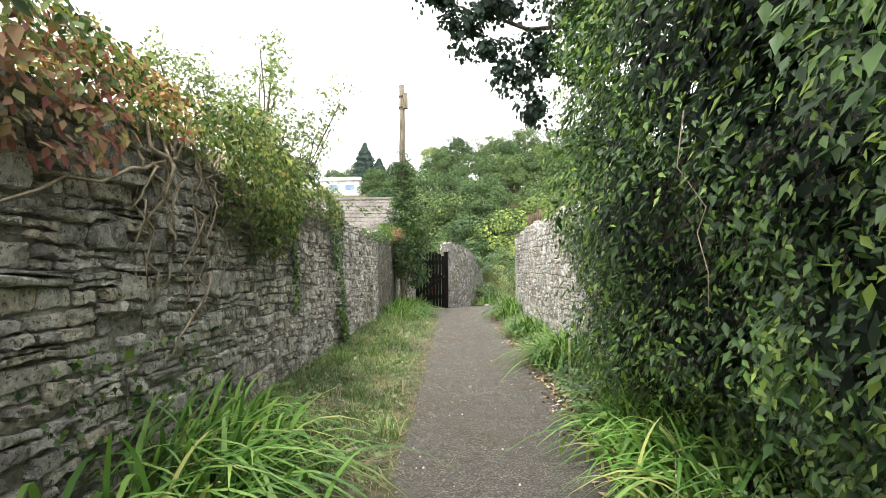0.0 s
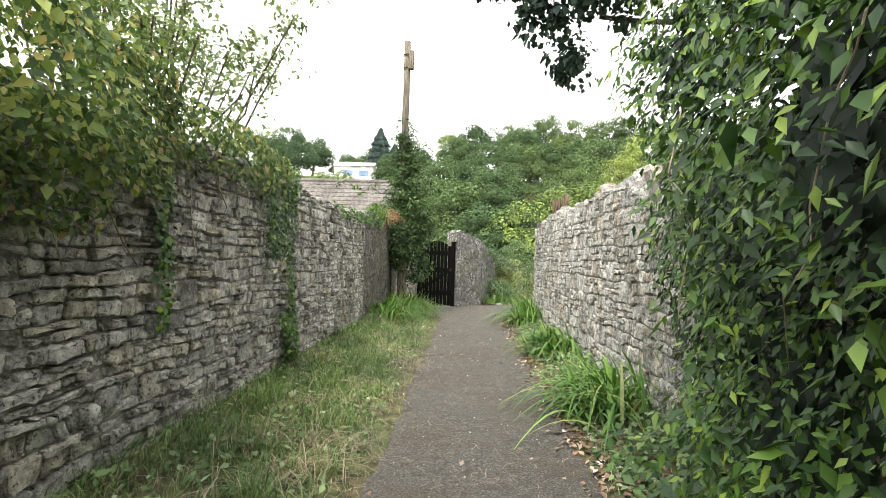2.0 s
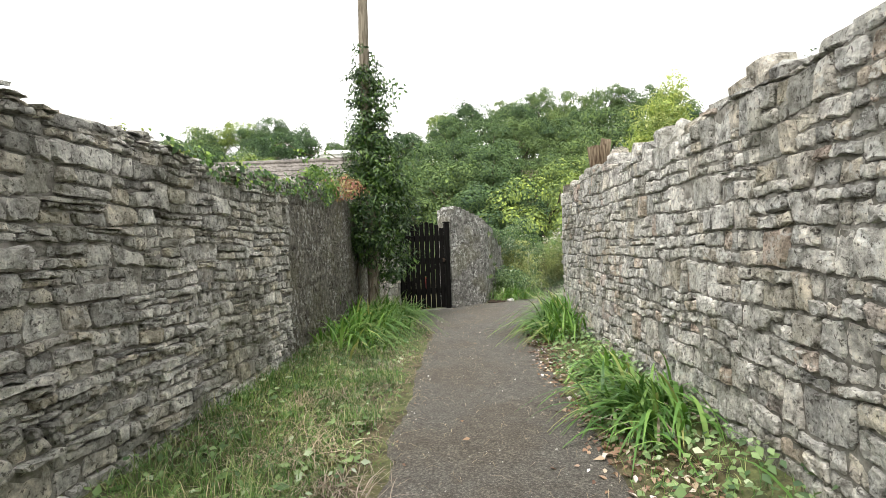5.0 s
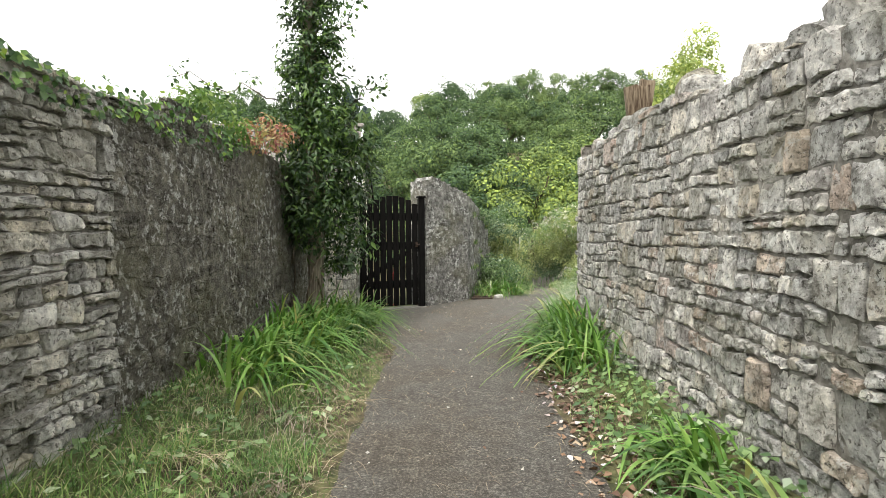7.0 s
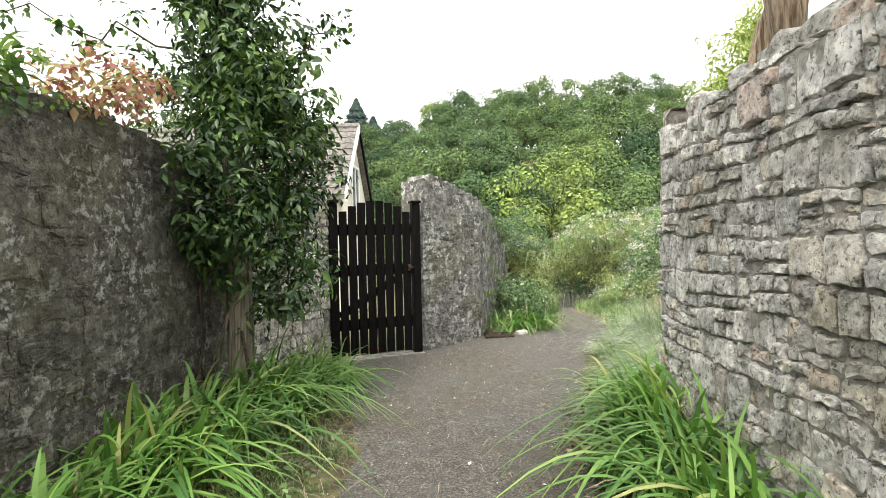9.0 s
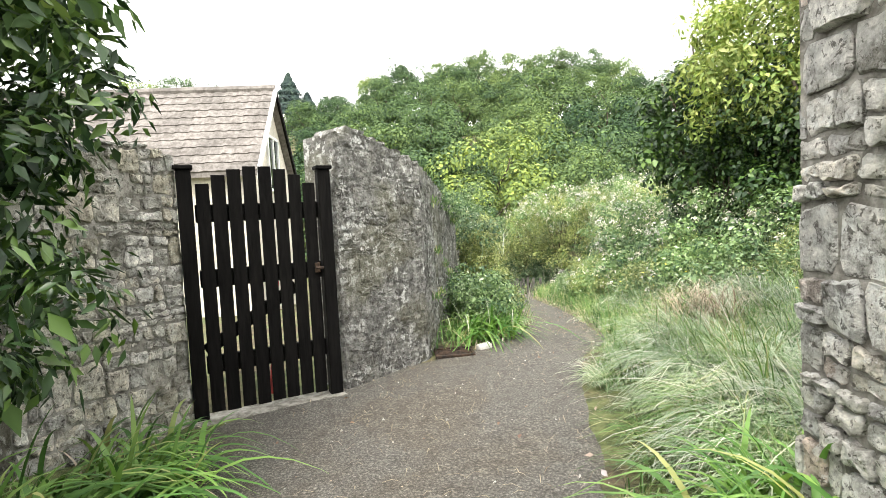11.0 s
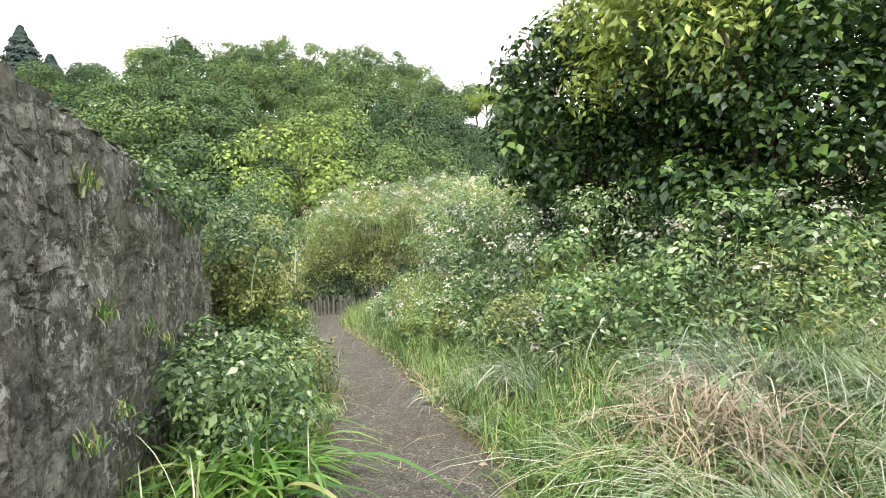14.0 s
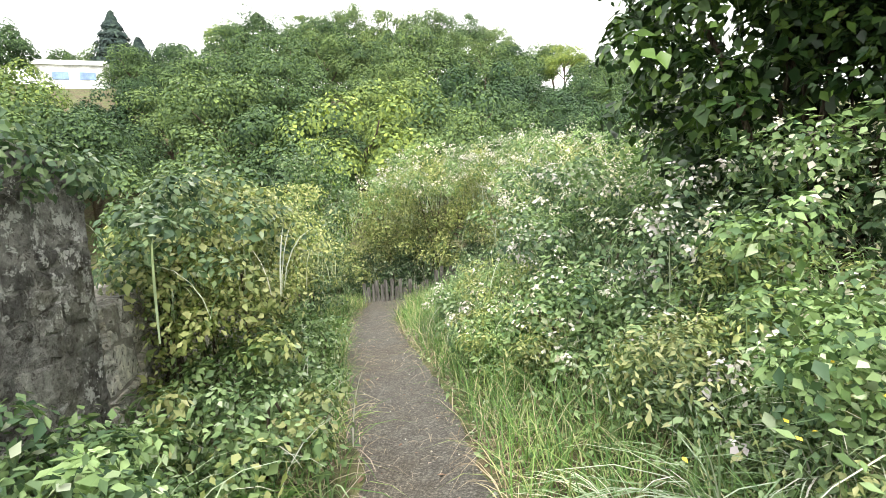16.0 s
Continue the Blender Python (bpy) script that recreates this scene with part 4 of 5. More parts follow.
    stems(ob, [wander((1.82, yy, 0.15), (1.75 + random.uniform(-0.05, 0.2), yy + random.uniform(-0.5, 0.5), 2.2), 9, 0.2) for yy in np.linspace(0.6, 4.0, 12)], 0.009, BARK)
    stems(ob, [wander((1.15, yy, 2.0), (1.1, yy + random.uniform(-0.3, 0.3), 1.1), 7, 0.12) for yy in (1.5, 2.6, 3.6)], 0.0035, STEM, "runner")
    P2 = np.stack([rng.uniform(1.25, 1.85, 900), rng.uniform(0.8, 5.2, 900), np.zeros(900)], 1)
    P2[:, 2] = ground_z(P2[:, 0], P2[:, 1]) + rng.uniform(0.02, 0.4, 900) * (P2[:, 0] - 1.0)
    low = thing("low_creeper", (1.6, 2.4, 0.1), "low creeper shoots spreading at the wall foot", "climbing plant")
    leafy("foliage", low, leaves(P2, np.tile([-0.4, -0.2, 1.0], (900, 1)), 0.09, 0.65, 0.3), IVY)


def build_left_growth():
    top = thing("wall_honeysuckle", (-1.5, 3.8, 2.0), "yellow-green honeysuckle spilling over the wall top", "climbing plant")
    body = []
    for (y0, y1, z0, z1, out, n) in ((2.6, 4.4, 1.62, 2.4, 0.36, 3600), (3.1, 3.7, 1.4, 2.0, 0.22, 800), (-2, 2.6, 2.02, 2.4, 0.2, 2400), (4.3, 6.4, 1.85, 2.3, 0.24, 1700)):
        body.append(leaves(*hanging(n, y0, y1, z0, z1, -1.53, out), 0.05, 0.6, 0.5))
    body.append(clumps((-1.75, 3.7, 2.45), (0.32, 1.4, 0.22), 34, 34, 0.06, 0.2, 0.4, 0.6))
    body.append(clumps((-1.85, 0.4, 2.5), (0.4, 1.9, 0.25), 40, 36, 0.07, 0.2, 0.4, 0.6))
    leafy("foliage", top, join(body), HONEY)
    stems(top, [wander((-1.6, yy, 2.1), (-1.42, yy + random.uniform(-0.3, 0.4), random.uniform(1.2, 1.6)), 6, 0.1) for yy in np.linspace(2.6, 5, 8)], 0.006, STEM)
    red = thing("russet_creeper", (-1.6, 1.3, 2.1), "red and orange tinted creeper on the wall top", "climbing plant")
    leafy("foliage", red, join([clumps((-1.62, 1.75, 2.24), (0.22, 0.75, 0.16), 30, 40, 0.042, 0.16, 0.5, 0.6), leaves(*hanging(500, 0.6, 1.5, 1.75, 2.3, -1.53, 0.2), 0.06)]), RUSSET)
    red2 = thing("russet_creeper", (-1.6, 12.5, 2.1), "red-tinted creeper on the wall beside the pole", "climbing plant")
    leafy("foliage", red2, clumps((-1.5, 12.55, 2.22), (0.25, 0.45, 0.22), 22, 34, 0.06, 0.14, 0.5, 0.5), RUSSET)
    fern = thing("wall_fern", (-1.5, 11.9, 2.1), "bright green fern on the wall top", "fern")
    P = np.tile([-1.48, 11.9, 2.12], (40, 1)) + rng.normal(0, 0.05, (40, 3))
    leafy("frond_tuft", fern, join([blades(P, 0.2, 1.3, 0.03, 1.2, 5), clumps((-1.5, 11.6, 2.25), (0.2, 0.7, 0.14), 24, 24, 0.07, 0.12, 0.3, 0.4)]), IVY_LIGHT)
    roots = thing("exposed_roots", (-1.5, 2.0, 2.0), "bare grey roots hanging down the wall face", "roots")
    lines = [wander((-1.5, yy, 2.12), (-1.46, yy + random.uniform(-0.35, 0.35), random.uniform(0.95, 1.8)), 9, 0.14) for yy in np.linspace(1.7, 2.9, 22)]
    lines += [wander((-1.47, 2.1, 1.95), (-1.44, 0.6, 1.45), 10, 0.1), wander((-1.47, 2.55, 1.3), (-1.44, 2.1, 0.85), 9, 0.1)]
    stems(roots, lines, 0.011, STEM, "root")
    for yy, zz0, zz1, hw, n in ((6.5, 0.25, 2.2, 0.22, 750), (6.1, 1.3, 2.25, 0.6, 1100), (4.35, 0.9, 2.0, 0.13, 420), (0.3, 0.3, 2.1, 0.4, 700), (1.9, 0.35, 0.95, 0.9, 160), (9.5, 1.9, 2.1, 1.6, 420), (6.45, 0.2, 0.8, 0.25, 600), (11.3, 1.92, 2.16, 1.2, 300)):
        iv = thing("wall_ivy", (-1.52, yy, zz0), "ivy trailing down the grey stone wall", "climbing plant", "ivy on the wall")
        P, N = hanging(n, yy - hw, yy + hw, zz0, zz1, -1.53, 0.14)
        P[:, 1] = yy + (P[:, 1] - yy) * (0.45 + 0.55 * (P[:, 2] - zz0) / (zz1 - zz0))
        leafy("foliage", iv, leaves(P, N, 0.042, 0.85, 0.6), IVY)
    sh = thing("pale_shrub", (-2.5, 5.9, 0.3), "thin pale-leaved shrub rising behind the wall", "shrub")
    tips = [(-2.5 + 1.25 * math.cos(a) * r, 5.7 + 1.2 * math.sin(a) * r, zz) for a, r, zz in [(random.uniform(0, 6.3), random.uniform(0.2, 1), random.uniform(2.6, 4.15)) for i in range(40)]]
    stems(sh, [wander((-2.7, 5.6, 0.2), t, 7, 0.2) for t in tips], 0.016, BARK)
    leafy("foliage", sh, join([clumps(t, (0.3, 0.3, 0.38), 11, 14, 0.066, 0.14, 0.35, 0.5, low=-1, shell=0.1) for t in tips] + [clumps((-2.5, 5.6, 2.3), (0.8, 1.2, 0.35), 36, 30, 0.06, 0.18, 0.4, 0.5)]), SHRUB)
    for at, r, h in (((-3.0, 1.5, 2.5), 1.0, 0.5), ((-3.4, 10.5, 2.2), 0.7, 0.45), ((-3.6, 8.6, 2.1), 0.6, 0.4)):
        b = thing("garden_shrub", (at[0], at[1], 0.3), "leafy yellow-green shrub behind the garden wall", "shrub")
        stems(b, [wander((at[0], at[1], 0.3), (at[0] + random.uniform(-0.3, 0.3), at[1] + random.uniform(-0.3, 0.3), at[2]), 6, 0.1) for i in range(5)], 0.02, BARK)
        leafy("foliage", b, clumps(at, (r, r * 1.3, h), 60, 36, 0.09, 0.24, 0.4, 0.6), HEDGE)


def bush(name, label, category, at, radii, tufts, per, leaf, tuft, material, second=None, flowers=0, aspect=0.6, stalks=5, low=-0.4, shell=0.5):
    leaf, per = leaf * 0.6, int(per * 2.1)
    gz = float(ground_z(at[0], at[1]))
    ob = thing(name, (at[0], at[1], gz), label, category)
    stems(ob, [wander((at[0] + random.uniform(-0.3, 0.3) * radii[0], at[1] + random.uniform(-0.3, 0.3) * radii[1], gz - 0.05), (at[0] + random.uniform(-0.6, 0.6) * radii[0], at[1] + random.uniform(-0.6, 0.6) * radii[1], at[2] + radii[2] * 0.5), 6, 0.12) for i in range(stalks)], 0.014, BARK)
    leafy("foliage", ob, clumps(at, radii, tufts, per, leaf, tuft, 0.4, aspect, low=low, shell=shell), material)
    if second:
        leafy("bright_growth", ob, clumps((at[0] - radii[0] * 0.1, at[1] - radii[1] * 0.15, at[2] + radii[2] * 0.15), radii, tufts // 3, per, leaf, tuft, 0.4, aspect, low=-0.1, shell=0.85), second, "lighter outer leaves")
    q = rng.normal(0, 0.45, (140, 3)) * np.array([radii[0], radii[1], 0]) + np.array([at[0], at[1], at[2] - radii[2] * 0.3])
    leafy("grass_through", ob, blades(q, radii[2] * 1.25, 0.9, 0.009, 1.2, 5), DRYGRASS, "pale grass stems growing through")
    if flowers:
        leafy("blossom", ob, clumps((at[0], at[1], at[2] + 0.05), radii, int(flowers * 2.6), 16, 0.032, 0.09, 0.2, 0.9, low=0.0, shell=0.98), PETAL, "small white blossom")
    return ob


def build_beyond_gate():
    # overgrown wall on the far side of the bend
    bush("wall_creeper", "yellow-green creeper hanging over the ruined wall end", "climbing plant", (1.72, 20.5, 0.95), (0.45, 1.1, 0.5), 110, 46, 0.075, 0.18, HEDGE, BRAMBLE, low=-0.9)
    bush("wall_creeper", "creeper spilling over the broken end of the harled wall", "climbing plant", (1.5, 20.0, 0.85), (0.22, 0.35, 0.45), 45, 36, 0.075, 0.16, HEDGE, BRAMBLE, low=-0.9)
    bush("wall_creeper", "creeper and bramble covering the low wall", "climbing plant", (2.05, 22.7, 0.65), (0.5, 1.4, 0.65), 110, 38, 0.085, 0.22, HEDGE, None, low=-0.9)
    bush("hedge_shrub", "brownish-green hedge shrub beside the path", "shrub", (2.5, 25.2, 0.3), (0.6, 1.5, 1.0), 90, 36, 0.09, 0.24, BRAMBLE, HEDGE, low=-0.9)
    bush("hedge_shrub", "dark sapling where the path bends away", "shrub", (3.1, 30.0, 0.5), (0.9, 1.2, 1.9), 110, 40, 0.12, 0.3, IVY, BRAMBLE, low=-0.9)
    # white flowering bramble hedge above the fence
    for at, rad, fl in (((4.6, 28.3, 0.75), (1.0, 1.2, 0.95), 22), ((5.5, 27.6, 1.15), (1.3, 1.2, 1.0), 70), ((6.9, 26.9, 1.2), (1.4, 1.3, 1.1), 60), ((7.0, 24.6, 1.1), (1.3, 1.5, 1.0), 45), ((8.3, 27.5, 1.3), (1.6, 1.6, 1.2), 40)):
        bush("bramble_hedge", "bramble hedge with white blossom above the old fence", "hedge", at, rad, 120, 40, 0.085, 0.24, HEDGE, WEED, fl, low=-0.9)
    for at, rad, fl in (((5.7, 22.6, 0.75), (1.1, 1.3, 0.85), 40), ((5.0, 20.9, 0.55), (0.9, 1.0, 0.75), 38), ((5.3, 19.2, 0.75), (1.0, 1.0, 0.8), 26), ((5.6, 17.6, 0.75), (1.0, 1.0, 0.75), 16), ((6.6, 21.0, 1.2), (1.2, 1.2, 1.0), 20)):
        bush("bramble", "dark bramble thicket with pale flowers", "shrub", at, rad, 95, 36, 0.1, 0.22, BRAMBLE, WEED, fl, low=-0.8)
    for at, rad in (((4.3, 29.0, -0.3), (0.9, 0.7, 0.9)), ((5.2, 28.4, -0.1), (1.0, 0.7, 0.9)), ((6.2, 27.6, 0.0), (1.0, 0.8, 0.9)), ((7.2, 26.2, 0.1), (1.0, 1.0, 0.9)), ((3.6, 30.2, -0.6), (1.0, 0.7, 0.9))):
        bush("hedge_shrub", "shaded lower growth of the hedge", "shrub", (at[0], at[1] - 0.5, at[2] - 0.35), rad, 130, 36, 0.1, 0.24, BRAMBLE, HEDGE, low=-0.95, shell=0.3)
    for at, rad in (((4.4, 21.6, 0.1), (0.55, 0.9, 0.4)), ((4.7, 18.9, 0.4), (0.6, 0.7, 0.5)), ((3.9, 20.7, 0.0), (0.4, 0.8, 0.3)), ((4.1, 18.6, 0.25), (0.5, 0.7, 0.35)), ((5.0, 17.0, 0.5), (0.8, 0.8, 0.55)), ((5.4, 15.8, 0.5), (0.9, 0.9, 0.5))):
        bush("weed_patch", "mixed tall weeds and grass on the bank", "plant", at, rad, 90, 30, 0.075, 0.16, WEED, HEDGE, 5, 0.4, low=-0.5)
    el = thing("elder_tree", (5.7, 19.3, 0.4), "tall elder with a yellow-green crown", "tree")
    stems(el, [wander((5.7 + random.uniform(-0.3, 0.3), 19.3, 0.2), (5.7 + random.uniform(-1, 1), 19.3 + random.uniform(-0.8, 0.8), random.uniform(3.2, 4.6)), 8, 0.25) for i in range(9)], 0.03, BARK, "trunk")
    leafy("crown", el, join([clumps((5.5, 18.5, 3.5), (1.0, 1.0, 1.5), 220, 56, 0.1, 0.3, 0.45, 0.42, low=-0.7, shell=0.45), clumps((5.8, 18.7, 4.9), (0.5, 0.5, 0.7), 30, 36, 0.11, 0.25, 0.4, 0.42)]), ELDER)
    dk = thing("ivy_thicket", (6.6, 17.9, 0.4), "tall dark ivy-clad thicket beside the elder", "shrub")
    stems(dk, [wander((6.6 + random.uniform(-0.5, 0.5), 17.9, 0.2), (6.4 + random.uniform(-1, 1), 17.9 + random.uniform(-0.8, 0.8), random.uniform(2.5, 3.8)), 7, 0.2) for i in range(8)], 0.04, BARK, "trunk")
    leafy("foliage", dk, join([clumps((7.0, 18.9, 2.7), (1.5, 1.1, 1.5), 200, 60, 0.11, 0.36, 0.5, 0.8, simple=True, low=-1, shell=0.0), clumps((8.6, 17.4, 3.5), (1.5, 1.5, 1.4), 160, 55, 0.11, 0.35, 0.5, 0.8, simple=True, low=-1, shell=0.1), clumps((6.7, 18.0, 2.2), (1.7, 1.3, 1.6), 300, 70, 0.085, 0.3, 0.5, 0.7, low=-0.9), clumps((8.2, 16.2, 2.8), (1.8, 1.8, 2.4), 280, 70, 0.09, 0.3, 0.5, 0.7, low=-0.9), clumps((5.4, 20.0, 2.5), (0.9, 0.9, 1.5), 170, 50, 0.1, 0.25, 0.5, 0.7, low=-0.9), clumps((6.2, 18.9, 1.9), (1.0, 0.8, 1.0), 140, 55, 0.08, 0.25, 0.5, 0.7, low=-0.9, shell=0.2)]), IVY_MID)
    # old fence below the hedge
    fence = thing("paling_fence", (4.9, 27.0, -1.0), "old silvered paling fence at the foot of the hedge", "fence")
    base = Vector(fence.location)
    for i in range(30):
        u = i / 29
        x, y = 3.75 + 2.6 * u, 27.5 - 1.1 * u
        z = float(ground_z(x, y))
        bm = bmesh.new()
        add_box(bm, (-0.035, -0.01, -0.2), (0.035, 0.01, 0.46 + random.uniform(-0.2, 0.1)), 0.004)
        p = part("pale", bm, FENCE_WOOD, fence)
        p.matrix_local = Matrix.Translation(Vector((x, y, z)) - base) @ Matrix.Rotation(random.uniform(-0.07, 0.07), 4, "Y")
    # weeds between wall and path
    bush("weed_patch", "cut weeds and broad leaves heaped at the wall foot", "plant", (1.4, 18.3, 0.28), (0.45, 0.85, 0.42), 85, 34, 0.08, 0.15, WEED, BRAMBLE, low=-0.3)
    bush("weed_patch", "trampled pale weeds beside the path", "plant", (1.8, 19.8, 0.1), (0.5, 0.9, 0.42), 75, 30, 0.08, 0.16, WEED, HEDGE, low=-0.3)
    bush("weed_patch", "leafy weeds along the path edge", "plant", (2.2, 21.6, -0.1), (0.4, 1.0, 0.4), 60, 28, 0.08, 0.15, WEED, None, low=-0.3)
    bush("weed_patch", "leafy weeds in front of the bramble", "plant", (4.3, 19.9, 0.2), (0.6, 1.0, 0.45), 80, 30, 0.09, 0.17, WEED, BRAMBLE, 14, low=-0.3)
    bush("weed_patch", "nettles and willowherb on the bank", "plant", (4.4, 17.9, 0.45), (0.7, 0.9, 0.5), 80, 30, 0.085, 0.16, WEED, BRAMBLE, low=-0.3)
    bush("weed_patch", "low weeds by the bend in the path", "plant", (4.2, 22.2, -0.2), (0.5, 1.2, 0.35), 70, 28, 0.08, 0.15, WEED, None, 8, low=-0.3)
    for at, n, h in (((1.4, 17.7, 0), 120, 0.6), ((1.45, 18.5, 0), 60, 0.5), ((1.65, 19.2, 0), 45, 0.45)):
        blade_clump(at, 0.3, n, h, 1.2, 0.022)
    hay = thing("hay_heap", (3.3, 16.4, 0.1), "heap of dry brown cut stems in the grass", "hay")
    P = np.stack([rng.normal(3.25, 0.16, 700), rng.normal(16.4, 0.18, 700), np.zeros(700)], 1)
    P[:, 2] = ground_z(P[:, 0], P[:, 1]) + rng.uniform(0, 0.35, 700)
    leafy("straw_tangle", hay, blades(P, 0.4, 1.5, 0.007, 1.5, 4), STRAW)
    # long grass of the bank
    R = scatter(1250, 1.5, 6.2, 12.9, 19.0, 0.08)
    R = R[rng.random(len(R)) > np.clip((R[:, 1] - 15.9) / 1.8, 0, 0.9)]
    R = R[~((R[:, 0] < 2.5) & (R[:, 1] < 13.6))]
    way = np.array([3.4 + 2.2 * noise.noise(Vector((x * 0.9, y * 0.9, 2))) for x, y, z in R]) + rng.normal(0, 0.85, len(R))
    size = rng.uniform(0.6, 1.15, len(R)) * np.clip((R[:, 0] - path_edges(R[:, 1])[1]) / 0.7, 0.4, 1.0)
    per = 58
    P = np.repeat(R, per, 0) + rng.normal(0, 0.055, (len(R) * per, 3)) * np.array([1, 1, 0])
    way, size = np.repeat(way, per) + rng.normal(0, 0.5, len(P)), np.repeat(size, per)
    dry = np.repeat(rng.random(len(R)) < 0.62, per)
    for name, pick, material, label in (("long_grass", dry, DRYGRASS, "long pale seeding grass bent over on the bank"), ("green_grass", ~dry, GRASS, "green grass tufts on the bank")):
        stuff(name, blades(P[pick], 0.72 * size[pick], 1.35, 0.0085, 1.25, 5, way[pick]), material, label, "grass")
    P = scatter(11000, 2.4, 6.0, 16.2, 26.0, 0.0)
    rise = np.clip((P[:, 0] - path_edges(P[:, 1])[1]) / 1.2, 0.1, 1.0)
    P[:, 2] += rng.random(len(P)) * 0.75 * rise
    stuff("bank_weeds", leaves(P, np.tile([-0.3, -0.4, 1.0], (len(P), 1)), rng.choice([0.03, 0.045, 0.065], len(P)), 0.45, 0.3), WEED, "leafy nettles and weeds on the bank", "weeds")
    P = scatter(30000, 2.4, 6.0, 15.8, 27.0, 0.05)
    stuff("bank_grass", blades(P, 0.46, 1.1, 0.008, 0.9, 3), GRASS, "green grass and weeds along the path bank", "grass")
    P = scatter(9000, 0.6, 3.0, 17.0, 27.0, 0.05)
    stuff("edge_grass", blades(P, 0.42, 1.2, 0.011, 1.1, 4), GRASS, "grass at the foot of the overgrown wall", "grass")
    P = scatter(5200, 1.2, 5.0, 16.8, 26.0, -0.1)
    pl, pr = path_edges(P[:, 1])
    P = P[np.maximum(pl - P[:, 0], P[:, 0] - pr) < 0.45]
    stuff("cut_grass", blades(P, 0.25, 2.4, 0.006, 1.4, 3), STRAW, "dry mown stems strewn along the path edges", "grass")
    fl = scatter(26, 3.2, 4.4, 14.5, 18.5, 0.3)
    fl[:, 2] += rng.uniform(0.3, 0.6, len(fl))
    stuff("yellow_flowers", leaves(fl, np.tile([0, -0.5, 1.0], (len(fl), 1)), 0.026, 0.9, 0.1), YELLOW, "scattered small yellow buttercup flowers", "flowers")


def build_lane_growth():
    P = scatter(42000, -1.52, -0.15, -1.5, 14.6, 0.0)
    fade = np.clip((path_edges(P[:, 1])[0] - P[:, 0]) / 0.35, 0.3, 1)
    stuff("verge_grass", blades(P, 0.15 * fade, 1.2, 0.0055, 0.9, 3), GRASS, "short mown grass on the lane verge", "grass")
    T0 = scatter(70, -1.45, -0.35, 0, 14, 0.05)
    P = np.repeat(T0, 60, 0) + rng.normal(0, 0.06, (len(T0) * 60, 3)) * np.array([1, 1, 0])
    stuff("grass_tufts", blades(P, 0.24, 1.0, 0.006, 1.0, 4), GRASS, "taller green tufts in the mown verge", "grass")
    T0 = scatter(60, -1.45, -0.2, 0, 14, 0.0)
    P = np.repeat(T0, 70, 0) + rng.normal(0, 0.12, (len(T0) * 70, 3)) * np.array([1, 1, 0.1])
    stuff("straw_patches", blades(P, 0.2, 2.4, 0.005, 1.5, 3), STRAW, "yellowed patches of cut grass on the verge", "grass")
    P = scatter(3800, -1.5, 0.0, -1, 14.6, -0.08)
    stuff("mown_straw", blades(P, 0.17, 2.6, 0.004, 1.5, 3), STRAW, "dry mown stems lying on the verge", "grass")
    P = scatter(3200, -1.5, -0.35, -1, 14, 0.05)
    P[:, 2] += rng.uniform(0.01, 0.09, len(P))
    stuff("verge_weeds", leaves(P, np.tile([0.1, -0.2, 1.0], (len(P), 1)), 0.06, 0.6, 0.2), WEED, "small broad-leaved weeds in the verge", "weeds")
    P = scatter(5200, 1.0, 1.9, -1, 13.9, 0.02)
    P[:, 2] += rng.uniform(0.01, 0.16, len(P)) * np.clip((P[:, 0] - 1.05) / 0.5, 0, 1)
    stuff("wall_foot_weeds", leaves(P, np.tile([-0.3, -0.2, 1.0], (len(P), 1)), 0.06, 0.65, 0.25), WEED, "low leafy weeds at the foot of the wall", "weeds")
    P = scatter(7000, 1.0, 1.9, -1, 13.9, 0.0)
    stuff("right_verge_grass", blades(P, 0.12, 1.1, 0.005, 0.9, 3), GRASS, "thin grass along the wall foot", "grass")
    for at, sp, n, h, al in (((-1.12, 1.75), 0.38, 230, 0.72, 0.25), ((-1.2, 2.55), 0.25, 90, 0.5, 0.1), ((-1.15, 11.7), 0.3, 190, 0.55, 0.4), ((-1.1, 12.7), 0.34, 230, 0.62, 0.45), ((-0.98, 13.7), 0.34, 230, 0.66, 0.4), ((-0.95, 14.5), 0.28, 150, 0.55, 0.2),
                             ((1.45, 2.35), 0.34, 230, 0.6, 0.4), ((1.5, 3.3), 0.26, 110, 0.5, 0.2), ((1.52, 6.1), 0.32, 230, 0.66, 0.3), ((1.55, 8.9), 0.3, 190, 0.58, 0.25), ((1.62, 10.1), 0.2, 70, 0.4, 0.1), ((1.6, 12.3), 0.26, 150, 0.68, 0.3), ((1.68, 13.1), 0.24, 140, 0.78, 0.25), ((1.95, 13.55), 0.2, 90, 0.7, 0.1)):
        blade_clump(at, sp, n, h, 1.05, 0.02, al)
    P = scatter(2400, -0.4, 3.2, -1, 24, on_path=True)
    e = path_edges(P[:, 1])
    P[:, 2] += 0.022
    near = np.minimum(P[:, 0] - e[0], e[1] - P[:, 0])
    P = P[rng.random(len(P)) < np.where(near < 0.25, 1, 0.3)]
    stuff("leaf_litter", leaves(P, np.tile([0, 0, 1.0], (len(P), 1)), rng.choice([0.02, 0.035, 0.05], len(P)), 0.6, 0.0, 0.15), LITTER, "scattered fallen leaves on the path", "leaves")
    P = scatter(4200, 0.85, 1.6, -1, 14, -0.16)
    P[:, 2] += 0.025
    stuff("edge_litter", leaves(P, np.tile([0, 0, 1.0], (len(P), 1)), 0.06, 0.6, 0.0, 0.2), LITTER, "brown leaf litter along the path edge", "leaves")
    P = scatter(4200, -0.4, 3.2, 0, 25, on_path=True)
    P[:, 2] += 0.02
